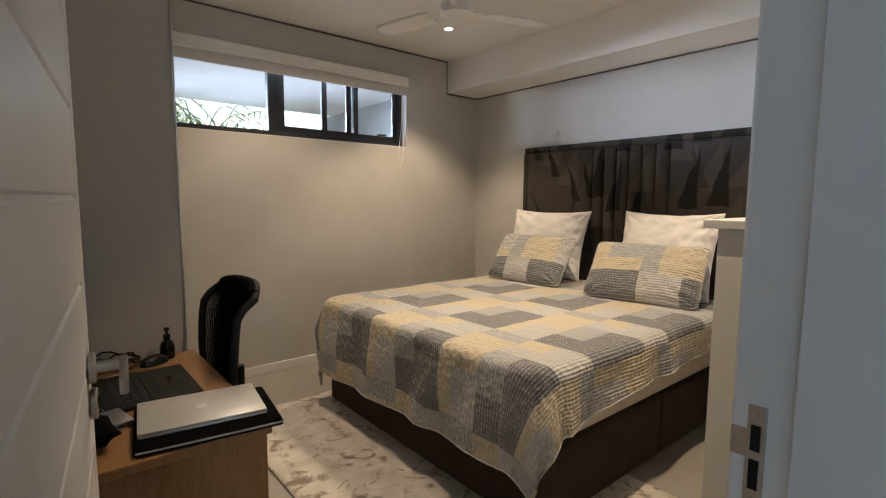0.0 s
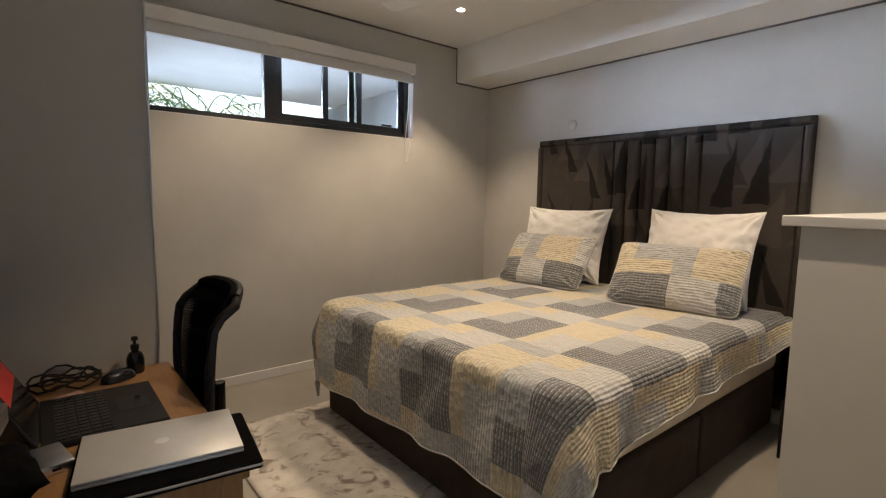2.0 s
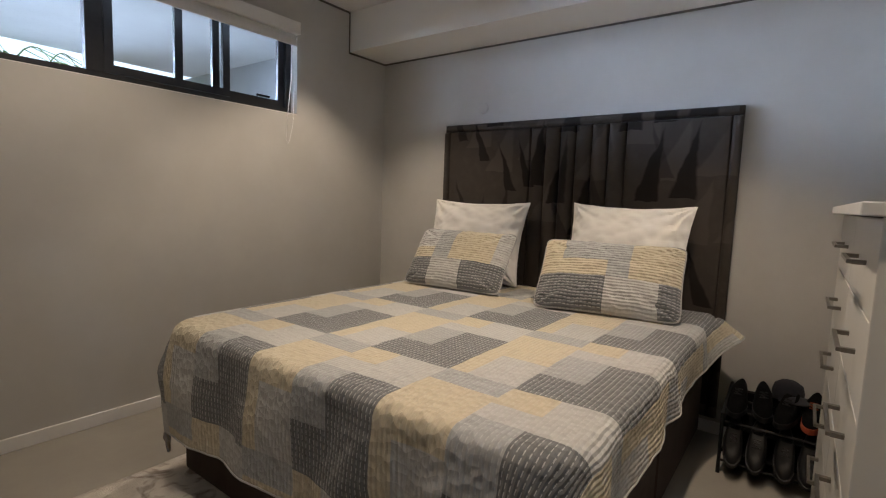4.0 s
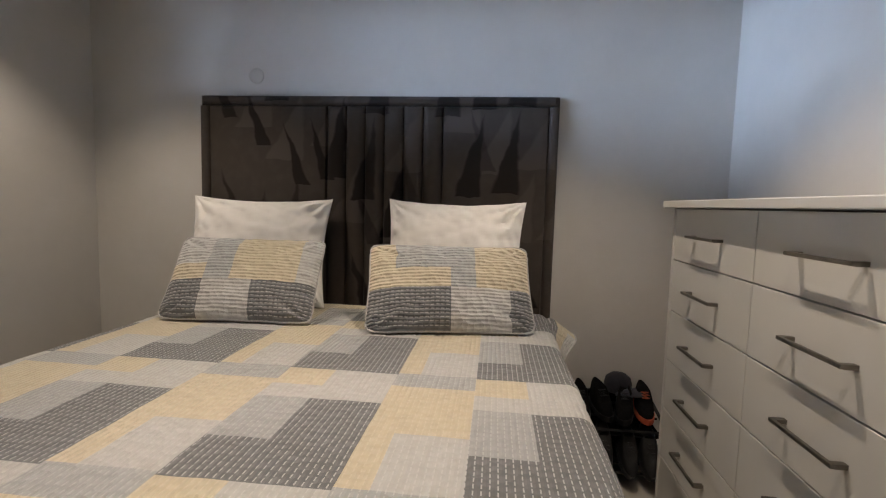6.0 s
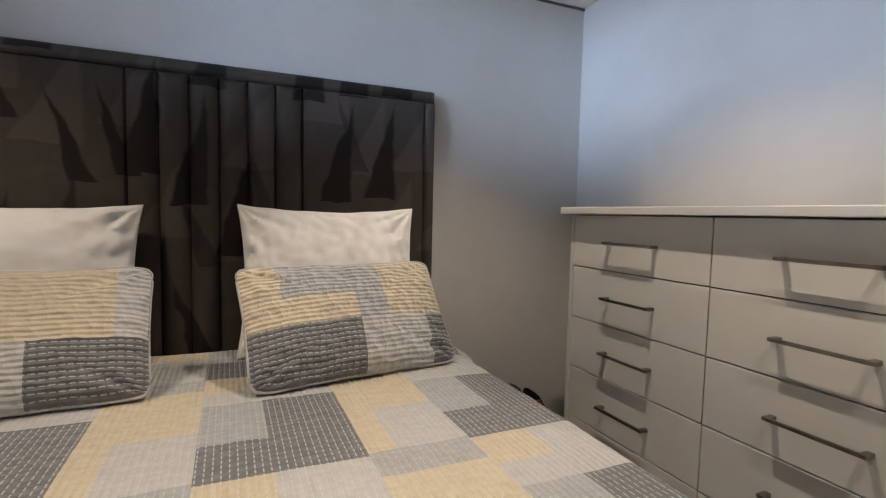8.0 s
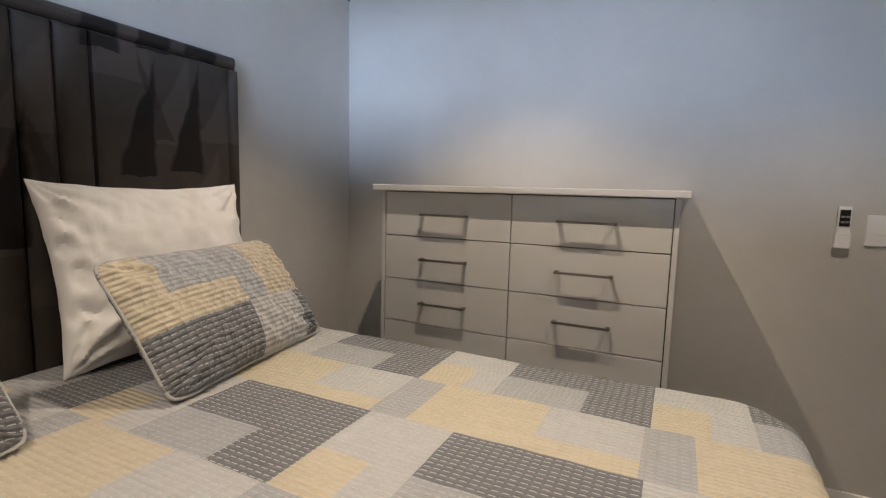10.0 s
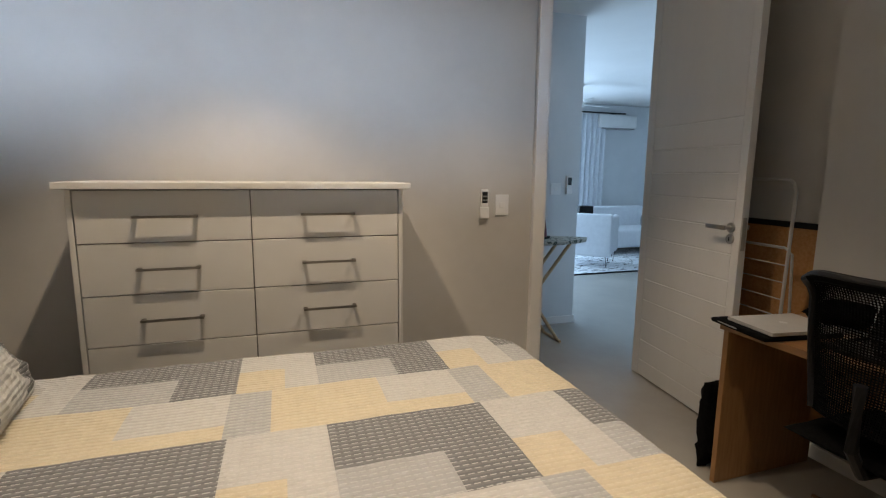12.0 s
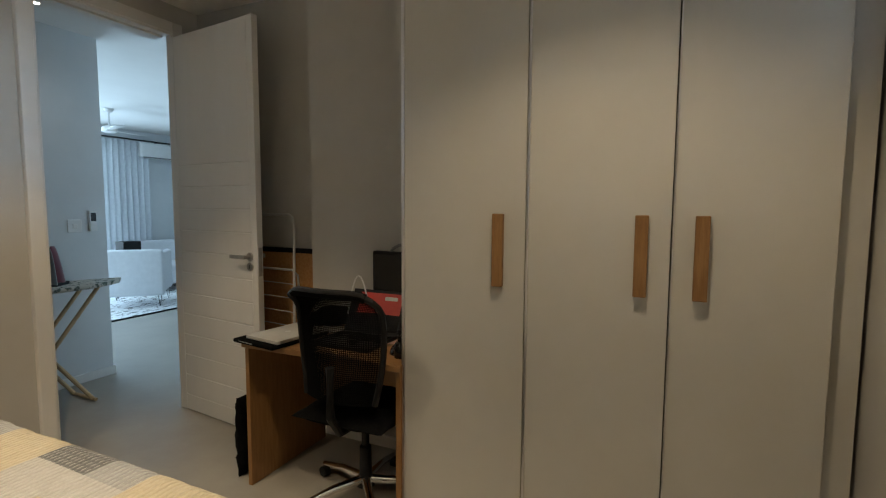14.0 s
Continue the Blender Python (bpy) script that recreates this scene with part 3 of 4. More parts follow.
quilt = thing("quilt", 2.77, 2.33, 0.72, 0, "grey, cream and charcoal patchwork quilt spread over the bed", "quilt")
QA0, QA1 = BX0 - 0.47, 3.70
QB0, QB1 = BY0 - 0.24, BY1 + 0.43


def quilt_at(u, v):
    """Cloth coordinates; only the hanging parts are cut askew, so the patches stay square."""
    us, vs = 0.20, 0.11
    if u < us:
        start = QA0 + 0.05 - 0.07 * v
        a = start + (BX0 + 0.02 - start) * u / us
    else:
        a = BX0 + 0.02 + (QA1 - BX0 - 0.02) * (u - us) / (1 - us)
    low = QB0 + 0.05 * u - 0.10 * max(0.0, 1 - 2.2 * u)
    b = low + (BY0 + 0.02 - low) * v / vs if v < vs else BY0 + 0.02 + (QB1 - BY0 - 0.02) * (v - vs) / (1 - vs)
    return a, b


def quilt_place(u, v):
    a, b = quilt_at(u, v)
    p = drape(a, b, BZ, BX0 + 0.03, BX1, BY0 + 0.03, BY1 - 0.03) - Vector((2.77, 2.33, 0.72))
    if u > 0.86 and b < BY0 and p.z < -0.02:
        # the corner by the headboard stands off over the shoe rack
        k = min(1, (u - 0.86) / 0.08) * min(1, (BY0 - b) / 0.2)
        p.y -= 0.12 * k
        p.z += 0.10 * k
    return p


qm = part("quilt_cover", sheet(200, 210, quilt_place, uv=quilt_at, index=lambda u, v: patch(*quilt_at(u, v))), QUILTS, quilt, smooth=True)
sol = qm.modifiers.new("thickness", "SOLIDIFY")
sol.thickness, sol.offset = 0.010, -1
hem = [quilt_place(i / 120, 0) for i in range(120, 0, -1)] + [quilt_place(0, i / 120) for i in range(121)] + [quilt_place(i / 120, 1) for i in range(1, 121)]
part("binding", tube(hem, 0.004, sides=6), PIPING, quilt, "pale bound edge", True)


# ---- pillows ----
def round_off(p, q, n=13.0):
    """How far a point of the square is drawn in, so that its corners are round."""
    big = max(abs(p), abs(q), 1e-6)
    return big / (abs(p) ** n + abs(q) ** n) ** (1 / n) if big > 1e-5 else 1.0


def cushion(w, h, t, nu=44, nv=32, ears=0.03, wrinkle=0.004, seed=0, index=None, corner=0.0, puff=0.55, folds=0.0, stitch=0.0):
    """A stuffed cushion, standing: u across, v up; front and back meet in a seam."""
    bm = bmesh.new()

    def fn(side):
        def place(u, v):
            p, q = math.sin((u - 0.5) * math.pi), math.sin((v - 0.5) * math.pi)
            e = max(0.0, (1 - abs(p) ** 2.6)) ** puff * max(0.0, (1 - abs(q) ** 2.6)) ** puff
            pin = 1 - ears * (1 - q * q) * 1.6
            pin2 = 1 - ears * (1 - p * p) * 1.8
            rim = max(abs(p), abs(q)) ** 3
            dy = wrinkle * noise.noise((p * 4 + seed, q * 4, side)) + (0.4 + 0.9 * rim) * wrinkle * noise.noise((p * 11 + seed, q * 11, side + 4))
            dy += 0.5 * wrinkle * rim * math.sin(17 * (p if abs(q) > abs(p) else q) + 3 * noise.noise((p * 2, q * 2, seed)))
            fall = 0.02 * t * 10 * (1 - v) * e
            for cx, cz in ((-1, -1), (1, -1), (1, 1), (-1, 1)):
                # soft folds that run in from the corners
                du, dv = p - cx, q - cz
                dd = math.hypot(du, dv)
                dy += folds * math.exp(-(dd / 0.55) ** 2) * min(1, dd * 5) * math.sin(11 * math.atan2(abs(dv), abs(du)) + seed + cx + 2 * noise.noise((p * 2, q * 2, seed + 7)))
            if stitch:
                tri = abs((p * w / 0.11) % 1.0 - 0.5)
                dy += stitch * math.sin(2 * math.pi * (q * h / 0.072 + tri)) * (0.6 + noise.noise((p * 3, q * 3, seed + 3)))
            dy *= min(1, e * 2.5)
            rr = round_off(p, q) if corner else 1.0
            pin, pin2 = pin * rr, pin2 * rr
            return (p * w / 2 * pin, side * (t / 2 * e + dy) - fall * 0.2, h / 2 + q * h / 2 * pin2 + 0.004 * noise.noise((p * 3 + seed, 2, side * 0)))
        return place
    uvf = lambda u, v: ((0.5 + 0.5 * math.sin((u - 0.5) * math.pi)) * w, (0.5 + 0.5 * math.sin((v - 0.5) * math.pi)) * h)
    sheet(nu, nv, fn(-1), bm, uv=uvf, index=index)
    sheet(nu, nv, fn(1), bm, uv=uvf)
    bmesh.ops.remove_doubles(bm, verts=bm.verts, dist=0.0008)
    bmesh.ops.recalc_face_normals(bm, faces=bm.faces)
    return bm


def pillow_pose(x, y, z, lean, turn):
    # local -y is the front; the bed's foot lies towards -x
    return pose(x, y, z, 0, 0, -90 + turn) @ pose(0, 0, 0, -lean, 0, 0)


def white_pillow(m, w, h, t, seed):
    ob = new("pillow")
    ob.matrix_world = m
    tagged(ob, "plump white cotton pillow leaning against the headboard", "pillow", "white pillows")
    part("pillowcase", cushion(w, h, t, nu=72, nv=56, seed=seed, wrinkle=0.013, ears=0.05, folds=0.012), WHITEC, ob, smooth=True)
    return ob


white_pillow(pillow_pose(3.535, 2.92, 0.725, 17, 5), 0.75, 0.585, 0.19, 1)
white_pillow(pillow_pose(3.535, 1.90, 0.725, 15, -3), 0.71, 0.59, 0.18, 5)


def sham(m, seed, layout, w=0.735, h=0.432, t=0.155):
    ob = new("patchwork_cushion")
    ob.matrix_world = m
    tagged(ob, "quilted patchwork cushion in cream, grey and charcoal with piping", "cushion", "patchwork cushions")
    part("cover", cushion(w, h, t, 110, 80, seed=seed, wrinkle=0.007, ears=0.02, folds=0.007, stitch=0.0010, index=lambda u, v: layout(0.5 + 0.5 * math.sin((u - 0.5) * math.pi), 0.5 + 0.5 * math.sin((v - 0.5) * math.pi)), corner=0.05, puff=0.5), QUILTS, ob, smooth=True)
    rim = []
    for i in range(96):
        f = i / 96 * 4
        k, s = int(f), f - int(f)
        p, q = [(-1 + 2 * s, -1), (1, -1 + 2 * s), (1 - 2 * s, 1), (-1, 1 - 2 * s)][k]
        rr = round_off(p, q)
        rim.append((p * w / 2 * (1 - 0.02 * (1 - q * q) * 1.6) * rr, -0.004, h / 2 + q * h / 2 * (1 - 0.02 * (1 - p * p) * 1.8) * rr + 0.004 * noise.noise((p * 3 + seed, 2, 0))))
    part("piping", tube(rim, 0.0045, closed=True), PIPING, ob, "pale piping", True)
    return ob


def lay_a(u, v):
    if v < 0.40:
        return 0 if u < 0.27 else 3 if u < 0.60 else 0
    if u < 0.27:
        return 1 if v < 0.60 else 3
    if u < 0.44:
        return 2
    return 1 if u < 0.88 else 3


def lay_b(u, v):
    if v < 0.42:
        return 0 if u < 0.50 else 3 if u < 0.86 else 0
    if u < 0.16:
        return 1
    if u < 0.50:
        return 1 if v < 0.66 else 2
    if u < 0.66:
        return 2
    return 1


sham(pillow_pose(3.195, 2.832, 0.728, 36, 4), 2, lay_a, w=0.705)
sham(pillow_pose(3.195, 1.862, 0.728, 36, 9), 8, lay_b)

# ---- chest of drawers ----
chest = thing("chest_of_drawers", 2.667, Y0 + 0.02, 0, 0, "wide white lacquered chest of twelve drawers with steel bar handles", "chest of drawers")
CW, CD = 0.665, 0.422
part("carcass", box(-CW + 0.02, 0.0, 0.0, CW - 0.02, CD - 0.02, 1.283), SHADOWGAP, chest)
part("side_panel", box(-CW, -0.0, 0.0, -CW + 0.02, CD, 1.285, 0.002), DRAWERP, chest)
part("side_panel", box(CW - 0.02, -0.0, 0.0, CW, CD, 1.285, 0.002), DRAWERP, chest)
part("top", box(-0.695, -0.004, 1.286, 0.695, CD + 0.038, 1.314, 0.003), DRAWERP, chest, "white top board")
part("plinth", box(-CW + 0.022, CD - 0.019, 0.0, CW - 0.022, CD - 0.012, 0.004), DRAWERP, chest)
for col in (0, 1):
    for row in range(6):
        xa = -CW + 0.024 if col == 0 else 0.002
        xb = -0.002 if col == 0 else CW - 0.024
        z1 = 1.281 - 0.2135 * row
        d = part("drawer_front", box(xa, CD - 0.019, z1 - 0.209, xb, CD - 0.001, z1, 0.0015, segments=1), DRAWERP, chest)
        hx, hz = (xa + xb) / 2, z1 - 0.104
        hb = box(hx - 0.118, CD + 0.026, hz - 0.005, hx + 0.118, CD + 0.036, hz + 0.005, 0.0015)
        box(hx - 0.117, CD - 0.001, hz - 0.006, hx - 0.101, CD + 0.027, hz + 0.005, bm=hb)
        box(hx + 0.101, CD - 0.001, hz - 0.006, hx + 0.117, CD + 0.027, hz + 0.005, bm=hb)
        part("handle", hb, NICKEL, d, "dark brushed nickel bar handle")

# ---- wardrobe ----
WD0, WD1, WDX = 2.515, 3.950, 0.735
ward = thing("wardrobe", X0, WD0, 0, 0, "tall built-in wardrobe with cream doors, aluminium edges and oak handles", "wardrobe")
part("side_panel", box(0.002, 0, 0, WDX - X0 - 0.02, 0.018, H - 0.003, 0.001), CUPB, ward)
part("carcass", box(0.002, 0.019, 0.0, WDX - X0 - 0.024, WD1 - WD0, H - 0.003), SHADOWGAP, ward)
part("filler", box(0.30, WD1 - WD0 + 0.001, 0, WDX - X0 - 0.05, Y1 - WD0 - 0.016, H - 0.003), CUPB, ward)
doors = [(WD0, 3.022, 2.925), (3.026, 3.508, 3.420), (3.512, WD1, 3.598)]
for y0, y1, hy in doors:
    d = part("wardrobe_door", box(WDX - X0 - 0.022, y0 - WD0, 0.03, WDX - X0 - 0.002, y1 - WD0, H - 0.006, 0.0015, segments=1), CUPB, ward)
    part("handle", box(WDX - X0 + 0.012, hy - WD0 - 0.021, 1.100, WDX - X0 + 0.034, hy - WD0 + 0.021, 1.372, 0.003, bm=box(WDX - X0 - 0.003, hy - WD0 - 0.014, 1.14, WDX - X0 + 0.013, hy - WD0 + 0.014, 1.17, bm=box(WDX - X0 - 0.003, hy - WD0 - 0.014, 1.305, WDX - X0 + 0.013, hy - WD0 + 0.014, 1.335))), OAK, d, "oiled oak bar handle")
for y, w in ((WD0 - 0.009, 0.013), (3.027, 0.008), (3.513, 0.004)):
    part("edge_strip", box(WDX - X0 - 0.001, y - WD0, 0.03, WDX - X0 + 0.004, y - WD0 + w, H - 0.006), ALU, ward, "polished aluminium edge strip")


# ---- desk corner ----
DKX, DKY0, DKY1, DKZ = 0.765, 1.635, 2.51, 0.735
desk = thing("desk", 0.43, 2.09, 0, 0, "honey-brown veneered desk with a solid end panel", "desk")
ox, oy = 0.43, 2.09
part("desktop", box(X0 + 0.016 - ox, DKY0 - 0.012 - oy, DKZ - 0.028, DKX - ox, DKY1 - oy, DKZ, 0.003), DESKW, desk)
part("end_panel", box(X0 + 0.05 - ox, DKY0 - oy, 0, DKX - 0.012 - ox, DKY0 + 0.024 - oy, DKZ - 0.029, 0.002), DESKW, desk)
part("end_panel", box(X0 + 0.05 - ox, DKY1 - 0.026 - oy, 0, DKX - 0.012 - ox, DKY1 - 0.002 - oy, DKZ - 0.029, 0.002), DESKW, desk)
part("modesty_panel", box(X0 + 0.06 - ox, DKY0 + 0.025 - oy, 0.22, X0 + 0.078 - ox, DKY1 - 0.027 - oy, DKZ - 0.029), DESKW, desk)

# laptop on its sleeve
sleeve = thing("laptop_sleeve", 0.632, 1.765, DKZ, -8, "padded black laptop sleeve lying on the desk", "laptop sleeve")
part("sleeve_body", box(-0.185, -0.150, 0.0, 0.178, 0.140, 0.020, 0.009, segments=3), BLACKC, sleeve, smooth=True)
part("zip", tube([(-0.18, -0.151, 0.012), (0.0, -0.153, 0.013), (0.174, -0.150, 0.012), (0.180, 0.0, 0.012)], 0.0028, sides=6), GREYP, sleeve)
lap = thing("laptop", 0.620, 1.790, DKZ + 0.020, -8, "closed silver aluminium laptop on a black sleeve", "laptop")
part("base", box(-0.160, -0.115, 0.001, 0.160, 0.115, 0.009, 0.003), LAPTOP, lap, smooth=True)
part("lid", box(-0.160, -0.115, 0.0098, 0.160, 0.115, 0.0165, 0.003), LAPTOP, lap, smooth=True)
part("emblem", lathe([(0.016, 0), (0.014, 0.0006)], sides=20, centre=(0, 0, 0.0164)), WHITEP, lap, "pale round emblem")

note = thing("paper_slip", 0.45, 2.30, DKZ, 20, "pink paper slip on the desk", "paper")
part("slip", sheet(6, 4, lambda u, v: (-0.06 + 0.12 * u, -0.035 + 0.07 * v, 0.002 + 0.006 * u * u)), PINK, note)
note.children[0].modifiers.new("thickness", "SOLIDIFY").thickness = 0.001

bottle = thing("pump_bottle", 0.655, 2.45, DKZ, 0, "small dark pump bottle on the desk", "bottle")
part("bottle_body", lathe([(0.024, 0), (0.027, 0.01), (0.027, 0.05), (0.020, 0.068), (0.011, 0.074), (0.011, 0.082)]), BLACKG, bottle, smooth=True)
part("pump", lathe([(0.013, 0.082), (0.013, 0.097), (0.005, 0.098), (0.005, 0.112), (0.011, 0.113), (0.009, 0.124)]), BLACKP, bottle, smooth=True)
mouse = thing("mouse", 0.60, 2.40, DKZ, 25, "black computer mouse on the desk", "mouse")
part("mouse_body", sheet(14, 14, lambda u, v: (0.055 * math.cos(math.pi * u), 0.031 * math.sin(math.pi * u) * (2 * v - 1), 0.002 + 0.036 * math.sin(math.pi * u) ** 0.7 * (1 - (2 * v - 1) ** 2) ** 0.6)), BLACKG, mouse, smooth=True)
cable = thing("cable_coil", 0.47, 2.43, DKZ, 0, "coil of black cable on the desk", "cable")
pts = []
for i in range(90):
    a = i / 90 * 2 * math.pi * 4
    r = 0.062 + 0.016 * math.sin(i * 0.7)
    pts.append((r * math.cos(a) * 1.25, r * math.sin(a), 0.006 + 0.045 * i / 90 + 0.008 * math.sin(i * 1.3)))
part("coil", tube(pts, 0.0035, sides=6), BLACKP, cable, smooth=True)

drive = thing("external_drive", 0.415, 1.90, DKZ, 12, "grey metal external drive on the desk", "external drive")
part("case", box(-0.035, -0.06, 0, 0.035, 0.06, 0.022, 0.004), ALU, drive, smooth=True)
part("port", box(-0.008, -0.0615, 0.008, 0.008, -0.059, 0.014), BLACKP, drive)
marker = thing("marker_pen", 0.40, 1.99, DKZ, 35, "yellow marker pen lying on the desk", "pen")
part("barrel", tube([(-0.05, 0, 0.008), (0.03, 0, 0.008)], 0.0075, sides=10), mat("yellow_plastic", (0.6, 0.38, 0.05), 0.4, second=(0.66, 0.44, 0.08), scale=10), marker, smooth=True)
part("pen_cap", tube([(0.03, 0, 0.008), (0.07, 0, 0.008)], 0.0085, sides=10), BLACKP, marker, smooth=True)
pouch = thing("cloth_pouch", 0.27, 1.80, DKZ, 10, "soft black cloth pouch on the desk end", "pouch")
part("pouch_body", cushion(0.26, 0.22, 0.10, 18, 18, ears=0.02, seed=21, wrinkle=0.012), BLACKC, pouch, smooth=True, at=pose(0, -0.11, 0.045, -90, 0, 0))
tablet = thing("open_laptop", 0.40, 2.13, DKZ, 0, "open black laptop with a red picture on its tilted screen", "laptop")
part("keyboard_base", box(0.0, -0.165, 0.0, 0.27, 0.165, 0.016, 0.004), BLACKP, tablet)
for row in range(5):
    for col in range(13):
        part("key", box(0.030 + 0.024 * row, -0.150 + 0.0232 * col, 0.0162, 0.050 + 0.024 * row, -0.131 + 0.0232 * col, 0.0180), BLACKG, tablet)
part("touchpad", box(0.165, -0.05, 0.0161, 0.245, 0.05, 0.0168), BLACKG, tablet)
lid = part("screen_lid", box(-0.008, -0.165, 0.0, 0.0, 0.165, 0.235, 0.003), BLACKP, tablet, "", False, pose(0, 0, 0.012, 0, -28, 0))
part("bezel_screen", box(0.0004, -0.150, 0.018, 0.0012, 0.150, 0.222), BLACKG, lid)
part("red_picture", box(0.0014, -0.110, 0.105, 0.0020, 0.145, 0.218), RED, lid, "red picture shown on the screen")
part("print_bar", box(0.0021, 0.040, 0.180, 0.0026, 0.115, 0.200), WHITEP, lid)
mon = thing("monitor", 0.27, 2.28, DKZ, -6, "black computer monitor standing on the desk", "monitor")
part("screen_back", box(-0.02, -0.215, 0.12, 0.022, 0.20, 0.425, 0.008), BLACKP, mon)
part("screen", box(0.0222, -0.20, 0.135, 0.0235, 0.185, 0.41), BLACKG, mon)
part("neck", box(-0.03, -0.03, 0.01, -0.005, 0.03, 0.2, 0.004), BLACKP, mon)
part("foot", box(-0.08, -0.11, 0, 0.07, 0.11, 0.014, 0.005), BLACKP, mon)
head2 = thing("headphones", 0.27, 2.30, DKZ + 0.425, 0, "grey headband resting on top of the monitor", "headphones")
part("headband", tube([(0.0, 0.10 * math.cos(math.pi * i / 12) - 0.02, -0.01 + 0.052 * math.sin(math.pi * i / 12)) for i in range(13)], 0.008), GREYP, head2, smooth=True)
lead = thing("white_cable", 0.32, 1.93, DKZ, 0, "loose white cable arching over the desk", "cable")
part("lead", tube([(0.0, 0.16 * i / 14, 0.012 + 0.28 * math.sin(math.pi * i / 14) ** 0.8) for i in range(15)], 0.004), WHITEP, lead, smooth=True)

# office chair pushed in under the desk
chair = thing("office_chair", 0.60, 2.23, 0, 0, "black mesh-backed office chair with a chrome star base", "office chair")


def back_fn(u, v):
    p = 2 * u - 1
    w = 0.178 + 0.04 * math.sin(math.pi * min(1, v * 0.75))
    top = 0.0 if v < 0.8 else (v - 0.8) * (-0.17) * abs(p) ** 6
    curl = 0.0 if v < 0.78 else 0.045 * ((v - 0.78) / 0.22) ** 2
    return (0.235 - 0.055 * p * p + 0.05 * (v - 0.4) ** 2 * 2 + curl, p * w, 0.56 + 0.49 * v + top)


bk = part("backrest", sheet(44, 56, back_fn), BLACKC, chair, "black mesh back", True)
weave = bk.modifiers.new("weave", "WIREFRAME")
weave.thickness, weave.use_even_offset = 0.0066, False
part("head_roll", tube([Vector(back_fn(0.06 + 0.88 * i / 12, 0.985)) for i in range(13)], 0.02), BLACKC, chair, "padded top roll", True)
part("back_rim", tube([back_fn(0, i / 10) for i in range(11)] + [back_fn(i / 10, 1) for i in range(1, 11)] + [back_fn(1, 1 - i / 10) for i in range(1, 11)], 0.014), BLACKP, chair, smooth=True)
part("back_bar", tube([(0.02, 0, 0.40), (0.20, 0, 0.41), (0.262, 0, 0.50), (0.262, 0, 0.72)], 0.02), BLACKP, chair, smooth=True)
part("seat", cushion(0.48, 0.47, 0.09, 20, 20, ears=0.01, seed=3), BLACKC, chair, "black padded seat", True, pose(0.0, -0.235, 0.46, -90, 0, 0))
part("gas_column", lathe([(0.045, 0.07), (0.03, 0.10), (0.028, 0.26), (0.018, 0.27), (0.018, 0.42)]), BLACKP, chair, smooth=True)
for k in range(5):
    a = radians(72 * k + 40)
    ca, sa = math.cos(a), math.sin(a)
    part("base_arm", tube([(0.03 * ca, 0.03 * sa, 0.10), (0.16 * ca, 0.16 * sa, 0.095), (0.31 * ca, 0.31 * sa, 0.068)], [0.024, 0.019, 0.013], sides=10), CHROME, chair, "chrome base arm", True)
    part("castor", lathe([(0.010, -0.018), (0.026, -0.016), (0.027, 0.016), (0.010, 0.018)], sides=14), BLACKP, chair, "", True, pose(0.31 * ca, 0.31 * sa, 0.0275, 90, 0, math.degrees(a)))

# behind the door
rack = thing("clothes_airer", 0.165, 1.40, 0, 0, "folded white wire clothes airer standing behind the door", "clothes airer")
frame_pts = [(0.10, 0.10, 0.0), (0.055, 0.09, 1.28), (0.045, 0.07, 1.325), (0.03, 0.03, 1.345), (0.0, -0.30, 1.345)]
part("frame", tube(frame_pts, 0.008), WIRE, rack, smooth=True)
part("frame", tube([(0.02, -0.32, 0.0), (0.0, -0.30, 1.345)], 0.008), WIRE, rack, smooth=True)
part("frame", tube([(-0.06, 0.08, 0.0), (0.02, 0.08, 0.98), (0.02, 0.04, 1.01), (0.0, -0.30, 1.01)], 0.007), WIRE, rack, smooth=True)
for i in range(7):
    z = 0.42 + 0.085 * i
    part("rail", tube([(0.085 - 0.03 * z, 0.085, z), (0.015, -0.31, z)], 0.003, sides=6), WIRE, rack)
pic = thing("framed_board", 0.045, 1.44, 0.0, 0, "black-framed pin board leaning behind the desk", "picture frame")
CORK = mat("cork", (0.42, 0.20, 0.07), 0.85, second=(0.50, 0.27, 0.11), scale=60, bump=0.2, bump_scale=120)
part("cork_panel", box(-0.005, -0.42, 0.53, 0.005, 0.06, 1.10), CORK, pic)
fr = box(-0.012, -0.45, 1.10, 0.012, 0.09, 1.13)
box(-0.012, -0.45, 0.50, 0.012, 0.09, 0.53, bm=fr)
box(-0.012, 0.06, 0.53, 0.012, 0.09, 1.10, bm=fr)
box(-0.012, -0.45, 0.53, 0.012, -0.42, 1.10, bm=fr)
part("frame", fr, BLACKP, pic)
part("stand_leg", box(-0.010, -0.44, 0.0, 0.010, -0.41, 0.50), BLACKP, pic)
part("stand_leg", box(-0.010, 0.05, 0.0, 0.010, 0.08, 0.50), BLACKP, pic)
bag = thing("backpack", 0.555, 1.535, 0, 0, "black backpack slumped against the desk end", "bag")
part("bag_body", cushion(0.34, 0.42, 0.15, 20, 20, ears=0.02, seed=11, wrinkle=0.012), BLACKC, bag, smooth=True)

# ---- by the bed ----
rug = thing("rug", 2.4, 2.3, 0.0, 0, "cream, grey and brown abstract pile rug under the bed", "rug")


def rug_fn(u, v):
    return (-1.28 + 1.36 * u + 0.006 * noise.noise((v * 9, 1, 0)), -1.12 + 2.2 * v + 0.006 * noise.noise((u * 9, 5, 0)), 0.012 + 0.002 * noise.noise((u * 30, v * 30, 0)))


rg = part("woven_sheet", sheet(60, 60, rug_fn), RUG, rug, smooth=True)
rg.modifiers.new("thickness", "SOLIDIFY").thickness = 0.011


